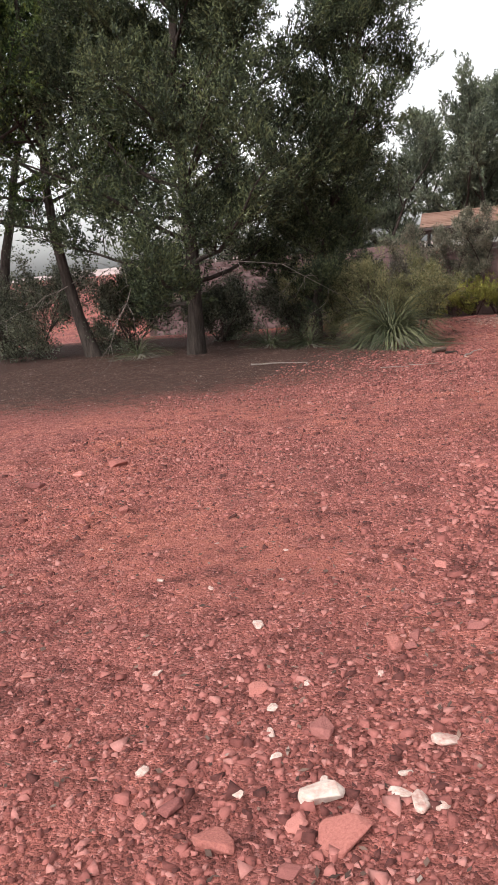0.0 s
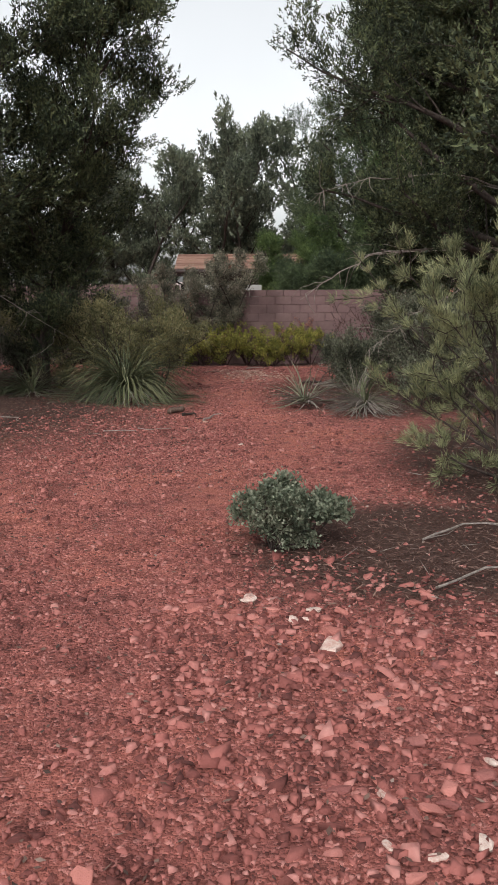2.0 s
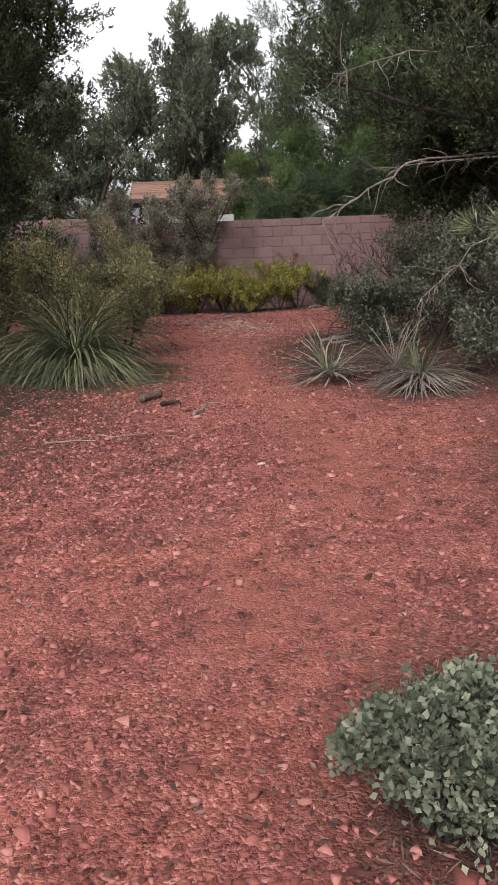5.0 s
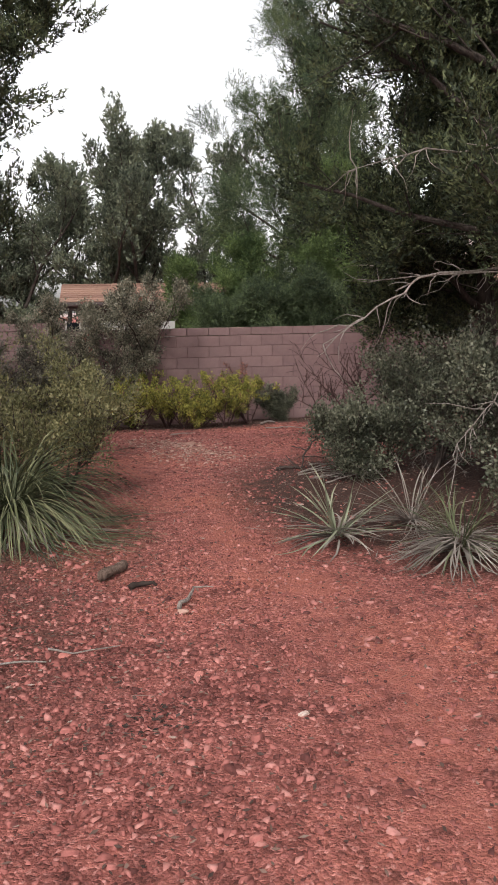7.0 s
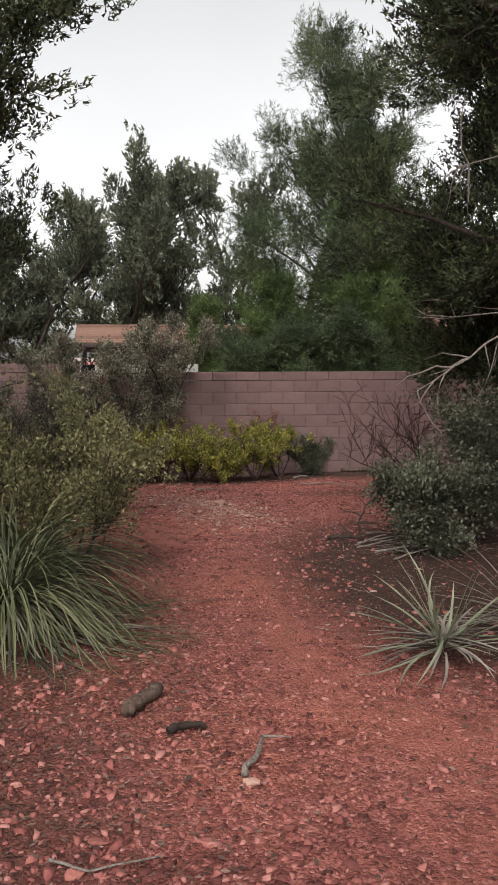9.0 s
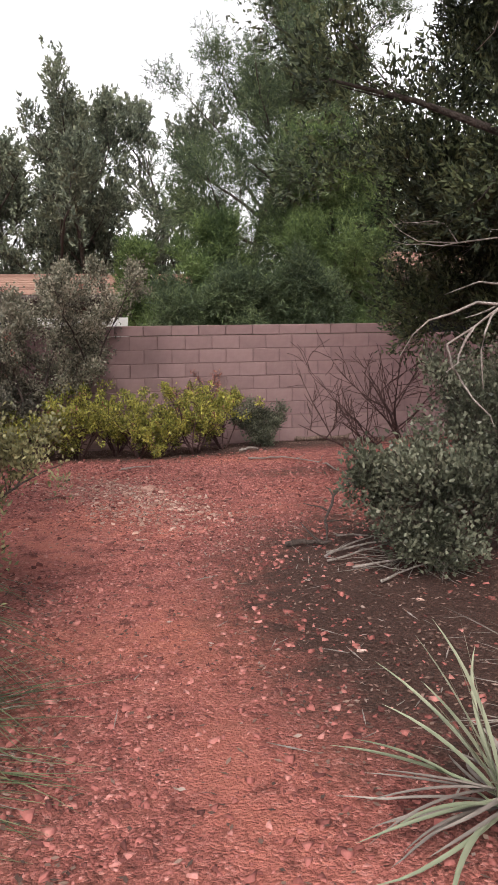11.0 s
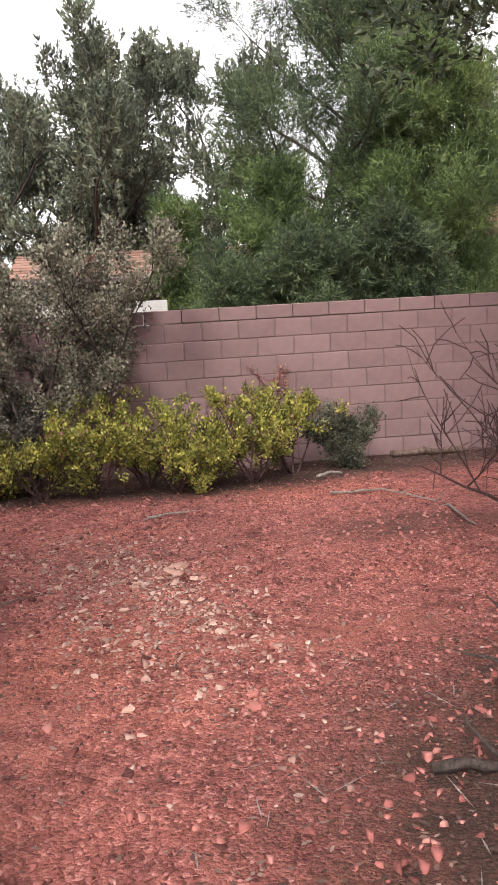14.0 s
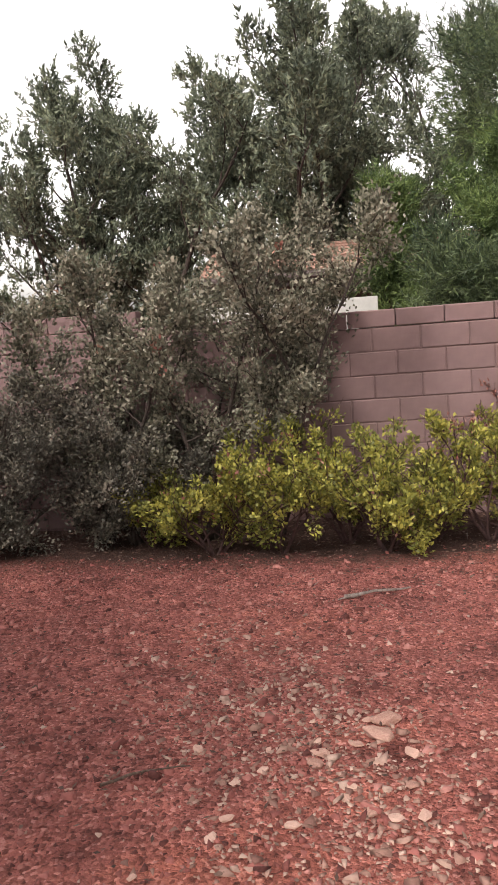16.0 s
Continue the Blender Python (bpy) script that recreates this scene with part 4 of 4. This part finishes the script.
blade_plant("yucca", 1.75, 12.7, 40, 0.65, 0.011, 77, M_DRYBLADE, "dried grey yucca half hidden by scrub", 0.4, (0.2, 1.4), 30, 0.05, "yuccas")


# ---- rocks, logs and sticks ----
def rock_mesh(seed, mat):
    """An angular slab: the hull of a few points, its edges a little worn."""
    r = np.random.default_rng(seed)
    bm = bmesh.new()
    for p in unit(r.normal(0, 1, (22, 3)) * np.array([1, 1, 0.7])) * r.uniform(0.36, 0.52, (22, 1)):
        bm.verts.new((p[0] * 1.25, p[1], np.clip(p[2], -0.3, 0.3) * 0.62))
    bmesh.ops.convex_hull(bm, input=bm.verts[:])
    loose = [v for v in bm.verts if not v.link_faces]
    bmesh.ops.delete(bm, geom=loose, context='VERTS')
    bmesh.ops.dissolve_limit(bm, angle_limit=0.2, verts=bm.verts[:], edges=bm.edges[:])
    bmesh.ops.bevel(bm, geom=bm.edges[:], offset=0.018, segments=1, affect='EDGES')
    bmesh.ops.recalc_face_normals(bm, faces=bm.faces[:])
    me = bpy.data.meshes.new("rock")
    bm.to_mesh(me)
    bm.free()
    me.materials.append(mat)
    return me


ROCK_MESHES = {c: [rock_mesh(100 + 10 * c + k, M_ROCK[c]) for k in range(6)] for c in range(4)}
ROCK_LABEL = ["flat red sandstone rock lying on the path", "dark red sandstone rock lying on the path", "bleached white and pink sandstone rock on the path", "pale tan sandstone slab lying on red earth"]


def place_rocks(rows, seed):
    r = np.random.default_rng(seed)
    for x, y, w, c in rows:
        ob = new("rock", ROCK_MESHES[c][int(r.integers(6))])
        s = w * 0.95
        sz = s * r.uniform(0.55, 1.0)
        ob.matrix_world = pose(x, y, float(ground_z(x, y)) + 0.12 * sz, r.normal(0, 7), r.normal(0, 7), r.uniform(0, 360)) @ Matrix.Diagonal((s, s * r.uniform(0.7, 1.0), sz, 1))
        tagged(ob, ROCK_LABEL[c], "rock", "rocks on the path")


place_rocks([(-0.94, 3.18, 0.07, 2), (-0.48, 2.09, 0.14, 2), (-0.26, 2.13, 0.07, 2), (-0.20, 2.09, 0.10, 2), (-0.14, 2.08, 0.05, 2), (-0.40, 1.93, 0.17, 0), (-0.73, 1.86, 0.13, 0), (-0.81, 2.66, 0.10, 0), (-0.53, 1.97, 0.09, 0), (-0.90, 1.98, 0.10, 1), (-0.36, 3.05, 0.11, 0), (-0.28, 3.14, 0.08, 1), (-0.05, 3.22, 0.08, 1), (-1.58, 3.10, 0.07, 1), (-2.22, 4.75, 0.11, 0), (-2.74, 5.86, 0.17, 0), (-3.12, 5.26, 0.15, 1), (-2.92, 5.55, 0.12, 0), (-0.54, 2.43, 0.13, 1), (-0.90, 2.18, 0.06, 1)], 1)
place_rocks([(-0.14, 2.41, 0.10, 2), (-0.73, 2.54, 0.06, 2), (-0.64, 2.72, 0.04, 2), (-0.70, 2.39, 0.05, 2), (-0.73, 2.07, 0.05, 2), (-0.47, 2.90, 0.06, 0), (-0.51, 1.79, 0.07, 1), (-0.96, 1.90, 0.06, 0), (-0.25, 2.23, 0.05, 2)], 2)
place_rocks([(0.26, 5.84, 0.09, 2), (0.11, 5.93, 0.07, 0), (0.37, 5.68, 0.07, 0), (-0.00, 5.73, 0.10, 0), (-0.19, 5.70, 0.06, 1), (0.44, 5.71, 0.05, 1), (0.18, 5.68, 0.07, 0), (0.69, 5.64, 0.08, 0), (0.61, 5.55, 0.08, 0), (0.02, 6.06, 0.05, 0), (0.60, 5.23, 0.10, 2), (0.26, 5.87, 0.08, 2), (0.64, 4.18, 0.06, 2), (0.80, 4.49, 0.09, 1), (0.77, 4.11, 0.08, 0), (0.74, 3.91, 0.06, 2), (0.76, 3.77, 0.07, 2), (0.17, 3.54, 0.06, 1), (0.60, 5.26, 0.13, 2), (0.63, 5.40, 0.13, 0)], 3)
place_rocks([(0.00, 5.72, 0.09, 0), (0.37, 5.70, 0.07, 0), (0.35, 5.45, 0.08, 1), (-0.35, 10.78, 0.06, 0), (-0.70, 10.85, 0.07, 0), (-0.77, 10.69, 0.07, 0)], 4)
place_rocks([(0.59, 18.38, 0.12, 3), (0.34, 18.13, 0.07, 3), (0.67, 18.13, 0.07, 3), (0.59, 17.73, 0.06, 3), (0.05, 17.92, 0.05, 3), (0.05, 17.71, 0.05, 3), (0.43, 17.84, 0.05, 3), (0.68, 17.74, 0.07, 3), (0.14, 18.00, 0.05, 3), (0.47, 18.20, 0.06, 3), (0.32, 18.21, 0.05, 3), (0.80, 16.52, 0.07, 0), (0.32, 18.05, 0.07, 3), (0.56, 18.26, 0.13, 3), (1.10, 13.70, 0.05, 2), (0.79, 16.40, 0.08, 0), (-0.76, 10.70, 0.06, 0), (-0.15, 10.31, 0.06, 0), (0.24, 9.87, 0.05, 2), (-0.15, 11.14, 0.09, 3)], 5)
r3 = np.random.default_rng(81)
place_rocks([(float(x), float(y), float(w), int(c)) for x, y, w, c in zip(r3.normal(0.75, 0.4, 70), r3.normal(4.6, 1.1, 70), r3.uniform(0.04, 0.09, 70), r3.choice([0, 0, 0, 1, 2], 70))], 4)
place_rocks([(float(x), float(y), float(w), int(c)) for x, y, w, c in zip(r3.normal(0.4, 0.45, 40), r3.normal(17.8, 0.8, 40), r3.uniform(0.03, 0.055, 40), r3.choice([3, 3, 3, 0], 40))], 5)
place_rocks([(float(x), float(y), float(w), int(c)) for x, y, w, c in zip(r3.uniform(-2.2, 0.4, 40), r3.uniform(1.9, 4.2, 40), r3.uniform(0.03, 0.06, 40), r3.choice([0, 0, 1, 1, 2], 40))], 6)


def stick(name, pts, rad, mat, label, seed, twigs=0, category="stick"):
    r = np.random.default_rng(seed)
    p = np.array([(x, y, float(ground_z(x, y)) + h) for x, y, h in pts], float)
    fine = []
    for a, b in zip(p[:-1], p[1:]):
        for k in range(3):
            fine.append(a + (b - a) * k / 3 + r.normal(0, rad * 0.35, 3))
    fine.append(p[-1])
    thick = rad * np.linspace(1, 0.45 if rad < 0.03 else 0.85, len(fine)) * r.uniform(0.85, 1.15, len(fine))
    fine = np.array([fine[0] - (fine[1] - fine[0]) * 0.02] + fine + [fine[-1] + (fine[-1] - fine[-2]) * 0.02])
    pieces = [tube(fine, np.concatenate([[thick[0] * 0.05], thick, [thick[-1] * 0.05]]), 7)]
    for k in range(twigs):
        i = int(r.integers(1, len(fine)))
        pieces.append(tube(bent_line(fine[i], r.normal(0, 1, 3) * np.array([1, 1, 0.15]) + np.array([0, 0, 0.1]), r.uniform(0.1, 0.3), 3, 0.2, r), np.linspace(rad * 0.5, rad * 0.2, 4), 5))
    return tagged(part_np(name, *join(pieces), mat, smooth=True), label, category)


stick("log", [(-0.6, 11.8, 0.035), (-0.54, 11.92, 0.04), (-0.46, 12.07, 0.04)], 0.036, M_LOG, "short weathered grey log lying on the gravel", 1, category="log")
stick("stick", [(-0.17, 11.18, 0.02), (-0.1, 11.3, 0.03), (-0.06, 11.43, 0.05)], 0.015, M_DEAD, "bleached curved stick lying on the path", 2, 1)
stick("log", [(3.1, 22.2, 0.05), (3.5, 22.25, 0.06), (3.95, 22.15, 0.05)], 0.04, M_LOG, "dark rotting log at the foot of the wall", 3, 2, category="log")
stick("stick", [(2.03, 20.44, 0.02), (2.3, 20.35, 0.03), (2.5, 20.4, 0.02), (2.71, 19.65, 0.02)], 0.012, M_DEAD, "bleached forked stick on the red earth", 4, 4)
stick("stick", [(2.73, 19.43, 0.02), (2.64, 19.0, 0.03), (2.62, 18.64, 0.02)], 0.012, M_DEAD, "bleached bent stick on the red earth", 5, 1)
stick("stick", [(3.08, 18.6, 0.02), (3.07, 18.3, 0.03), (3.1, 18.04, 0.02)], 0.01, M_DEAD, "bleached stick lying on the red earth", 6, 1)
stick("stick", [(0.42, 20.1, 0.02), (0.6, 20.17, 0.025), (0.82, 20.25, 0.02)], 0.013, M_DEAD, "pale crooked stick near the yellow bushes", 7, 1)
stick("stick", [(-0.42, 17.9, 0.015), (-0.28, 17.97, 0.02), (-0.12, 18.0, 0.02)], 0.006, M_LOG, "thin brown stick on the red gravel", 8, 1)
stick("stick", [(2.1, 21.3, 0.02), (2.22, 21.33, 0.03), (2.35, 21.3, 0.02)], 0.02, M_DEAD, "short bleached stick under the bushes", 9)
stick("log", [(1.3, 15.8, 0.02), (1.45, 15.74, 0.04), (1.6, 15.69, 0.04)], 0.022, M_TWIG, "short dark broken branch under the scrub oak", 10, 1, category="log")
stick("fallen_branch", [(3.02, 17.78, 0.12), (2.6, 17.5, 0.3), (2.2, 17.05, 0.26), (1.88, 16.5, 0.2), (1.66, 16.05, 0.1), (1.58, 15.75, 0.03)], 0.017, M_TWIG, "long crooked dark dead branch arching over the litter", 14, 6, category="branch")
for k, (sx, sy, ex, ey) in enumerate(((1.43, 15.25, 1.95, 15.4), (1.5, 15.5, 2.1, 15.45), (1.55, 15.1, 2.05, 15.0), (1.6, 14.75, 2.0, 14.9), (1.45, 15.4, 1.9, 15.6), (1.7, 15.9, 1.95, 15.5))):
    stick("stick", [(sx, sy, 0.02), ((sx + ex) / 2, (sy + ey) / 2 + 0.03, 0.05), (ex, ey, 0.08)], 0.009, M_DEAD, "bleached dead stick poking out under the scrub oak", 20 + k, 1)
stick("log", [(-0.42, 11.6, 0.02), (-0.36, 11.63, 0.03), (-0.27, 11.6, 0.02)], 0.02, M_CHAR, "short dark rotten stub on the gravel", 15, category="log")
stick("stick", [(-0.85, 10.75, 0.02), (-0.72, 10.68, 0.02), (-0.5, 10.72, 0.02)], 0.006, M_DEAD, "thin pale stick on the gravel", 16)
stick("stick", [(-1.2, 10.6, 0.02), (-1.0, 10.62, 0.02), (-0.85, 10.6, 0.02)], 0.007, M_DEAD, "thin pale stick on the gravel", 17)
stick("stick", [(-3.1, 11.4, 0.02), (-2.7, 11.5, 0.02), (-2.3, 11.45, 0.02)], 0.012, M_DEAD, "thin pale stick on the litter under the juniper", 11, 2)
stick("stick", [(1.2, 5.9, 0.02), (1.5, 6.1, 0.05), (1.9, 6.2, 0.03)], 0.008, M_DEAD, "pale dead stick lying on dry needles", 12, 3)
stick("stick", [(1.3, 6.7, 0.02), (1.6, 6.9, 0.05), (2.0, 6.9, 0.04)], 0.008, M_DEAD, "pale dead stick lying on dry needles", 13, 3)


# ---- house beyond the wall ----
def house(name, x0, x1, y0, y1, eave, ridge, label, openings, base=-0.5):
    root = empty(name, ((x0 + x1) / 2, y0, base), label, "house")
    cx, cy = (x0 + x1) / 2, y0
    part("wall", box_bm(x0 + 0.6 - cx, x1 - 0.6 - cx, 1.6, y1 - y0 - 0.6, 0, eave - base - 0.05), M_STUCCO, root)
    bm = bmesh.new()
    ry = (y1 - y0) / 2
    ov = [bm.verts.new((x, y, z)) for x in (x0 - cx, x1 - cx) for y, z in ((0, eave - base), (ry, ridge - base), (y1 - y0, eave - base), (ry, ridge - base - 0.18), (0.0, eave - base - 0.12), (y1 - y0, eave - base - 0.12))]
    a, b = ov[:6], ov[6:]
    for i, j in ((0, 1), (1, 2), (2, 5), (5, 3), (3, 4), (4, 0)):
        bm.faces.new((a[i], a[j], b[j], b[i]))
    bm.faces.new((a[0], a[4], a[3], a[1]))
    bm.faces.new((a[1], a[3], a[5], a[2]))
    bm.faces.new((b[0], b[1], b[3], b[4]))
    bm.faces.new((b[1], b[2], b[5], b[3]))
    bmesh.ops.recalc_face_normals(bm, faces=bm.faces[:])
    roof = part("roof", bm, M_SHINGLE, root)
    part("fascia", box_bm(x0 - cx, x1 - cx, -0.05, -0.004, eave - base - 0.2, eave - base + 0.01, 0.006), M_FASCIA, root)
    part("gutter", box_bm(x0 - cx, x1 - cx, -0.15, -0.055, eave - base - 0.1, eave - base - 0.01, 0.02), M_FASCIA, root)
    for px in np.arange(x0 + 0.8, x1, 2.6):
        part("porch_post", box_bm(px - cx - 0.06, px - cx + 0.06, 0.25, 0.37, 0, eave - base - 0.13, 0.008), M_FASCIA, root)
    for wx, ww, wz0, wz1 in openings:
        win = part("window", box_bm(wx - cx, wx + ww - cx, 1.55, 1.598, wz0, wz1), M_GLASS, root)
        for q in (wx - cx - 0.05, wx + ww - cx):
            part("frame", box_bm(q, q + 0.05, 1.52, 1.6, wz0 - 0.05, wz1 + 0.05), M_WHITE, win)
    # shingle courses, each a strip that laps the one below
    slope = math.atan2(ridge - eave, ry)
    run = math.hypot(ridge - eave, ry)
    rows = int(run / 0.2)
    r = np.random.default_rng(5)
    base_box = box_bm(-0.5, 0.5, 0, 0.23, 0, 0.018, 0.003)
    sm = bpy.data.meshes.new("shingle")
    base_box.to_mesh(sm)
    base_box.free()
    sm.materials.append(M_SHINGLE)
    wide = 1.2
    cols = int((x1 - x0) / wide)
    for i in range(min(rows, 12)):
        for j in range(cols):
            s = new("shingle", sm)
            s.parent = roof
            yy = i * run / rows
            s.matrix_basis = Matrix.Translation((x0 - cx + (j + 0.5) * (x1 - x0) / cols, yy * math.cos(slope) - 0.01, eave - base + yy * math.sin(slope) + 0.012 + r.uniform(0, 0.008))) @ Matrix.Rotation(slope - 0.06, 4, 'X') @ Matrix.Diagonal(((x1 - x0) / cols * 0.985, 1, 1, 1))
    return root


house("house", -1.7, 6.2, 28.4, 31.9, 2.0, 2.5, "low brown house with a tan shingle roof and shaded porch", [(-1.6, 1.4, 1.0, 2.0), (2.6, 1.2, 0.9, 2.0)])
house("house", 7.4, 16.0, 28.8, 33.0, 2.42, 3.1, "brown house wing with a tan shingle roof and dark eaves", [(8.6, 1.4, 1.2, 2.3)])
shed = empty("shed", (11.9, 37.0, -0.5), "blue-grey sided upper storey behind the roofs", "shed")
part("body", box_bm(-0.6, 0.7, 0, 2.5, 0, 5.0, 0.01), M_BLUEGREY, shed)
part("roof", box_bm(-0.7, 0.8, -0.15, 2.65, 5.0, 5.1, 0.02), M_FASCIA, shed)
# boards and posts stand in for a pale strip of unknown identity
fence = empty("white_boards", (0.1, 24.6, -0.4), "greyed white boards standing in for an unidentified pale strip behind the wall", "fence")
for k in range(3):
    part("board", box_bm(-1.2, 0.78, 0.0, 0.035, 1.42 + 0.18 * k, 1.58 + 0.18 * k, 0.004), M_WHITE, fence)
for k in (-1.15, -0.2, 0.72):
    part("post", box_bm(k - 0.05, k + 0.05, 0.04, 0.13, 0, 1.92, 0.006), M_WHITE, fence)


# ---- distance ----
def butte():
    n, m = 160, 26
    r = np.random.default_rng(3)
    u = np.linspace(-1500, 1500, n)
    top = 7 + 3 * np.sin(u / 83) + 110 * np.exp(-((u - 400) / 150) ** 2) * (1 + 0.12 * np.sin(u / 31 + 2))
    t = np.linspace(0, 1, m)
    step = t + 0.035 * np.sin(t * 30)
    X = np.repeat(u[None], m, 0) + r.normal(0, 3, (m, n))
    Y = 800 + 220 * (t[:, None] ** 1.5) + 20 * np.sin(u / 40)[None] * t[:, None] + r.normal(0, 3, (m, n)) - (u[None] / 1500) ** 2 * 500
    Z = step[:, None] * top[None] - 2
    i, j = np.meshgrid(np.arange(m - 1), np.arange(n - 1), indexing="ij")
    f = np.stack([i * n + j, i * n + j + 1, (i + 1) * n + j + 1, (i + 1) * n + j], -1).reshape(-1, 4)
    tagged(part_np("backdrop", np.stack([X, Y, Z], -1).reshape(-1, 3), f, M_BUTTE, smooth=True), "red rock hills in the distance, haze painted into their colour", "hill", kind="structure")


def far_woods():
    """A ragged belt of scrub and junipers far behind, as loose leaves."""
    r = np.random.default_rng(9)
    c, w = [], []
    for k in range(70):
        a = r.uniform(-1.5, 1.5)
        d = r.uniform(42, 75)
        h = r.uniform(2.0, 4.6)
        x, y = d * math.sin(a), 6 + d * math.cos(a)
        if abs(x) < 16 and y < 48:
            y += 18
        q = 320
        z = r.uniform(0, 1, q) ** 0.8
        rad = h * 0.5 * np.sqrt(1 - (2 * z - 1) ** 2 * 0.92) * r.uniform(0.3, 1, q)
        b = r.uniform(0, 2 * np.pi, q)
        c.append(np.stack([x + rad * np.cos(b), y + rad * np.sin(b), float(ground_z(x, y)) + z * h], -1))
        w.append(r.normal(0, 1, (q, 3)) + np.array([0, 0, 0.6]))
    v, f = leaves(np.vstack(c), np.vstack(w), 0.36, 0.2, r)
    tagged(part_np("far_woods", v, f, M_FARWOOD), "far belt of scattered junipers", "woods", kind="stuff")


butte()
far_woods()


# ---- block wall ----
WALL_Y, BX, COURSE, LONG = 22.55, 1.55, 0.203, 0.406


def block_mesh(w, h, d=0.19):
    bm = box_bm(-w / 2, w / 2, 0, d, 0, h, 0.006)
    me = bpy.data.meshes.new("block")
    bm.to_mesh(me)
    bm.free()
    me.materials.append(M_BLOCK)
    return me


def block_wall():
    root = empty("wall_boundary", (0, WALL_Y, 0), "rosy grey concrete block wall with stepped top", "wall", kind="structure")
    full, cap = block_mesh(LONG - 0.008, COURSE - 0.008), block_mesh(LONG - 0.006, 0.142)
    r = np.random.default_rng(4)
    rest = []
    z_top = 1.27

    def height_at(x):
        return 1 if x < -1.65 else (-1 if x > 4.92 else 0)
    cells = []
    for c in range(8):
        z = z_top - (c + 1) * COURSE
        off = 0.0 if c % 2 == 0 else LONG / 2
        for k in range(-26, 30):
            cells.append((BX + LONG * (k + 0.5) + off, z, False))
    for k in range(-26, 30):
        x = BX + LONG * k
        h = height_at(x)
        if h >= 0:
            cells.append((x, z_top, True))
        if h == 1:
            cells.append((x + LONG / 2, z_top + 0.15, True))
    for x, z, is_cap in cells:
        m = Matrix.Translation((x + r.normal(0, 0.0015), r.normal(0, 0.0025), z + 0.004)) @ Matrix.Rotation(r.normal(0, 0.004), 4, 'Y')
        if -3.0 < x < 6.4 and z > -0.4:
            b = new("block", cap if is_cap else full)
            b.parent = root
            b.matrix_basis = m
        else:
            hh, ww = (0.142 if is_cap else COURSE - 0.008), LONG - 0.008
            base = np.array([[sx * ww / 2, sy * 0.19, sz * hh] for sz in (0, 1) for sx, sy in ((-1, 0), (1, 0), (1, 1), (-1, 1))])
            v = base + np.array(m.translation)
            rest.append((v, np.array([[4, 5, 6, 7], [0, 1, 5, 4], [1, 2, 6, 5], [2, 3, 7, 6], [3, 0, 4, 7]])))
    tagged(part_np("far_blocks", *join(rest), M_BLOCK, root), kind="stuff")
    xa, xb = BX - 26 * LONG, BX + 30 * LONG
    part("mortar", box_bm(xa, xb, 0.0075, 0.182, -0.5, z_top - 0.003), M_MORTAR, root)


block_wall()
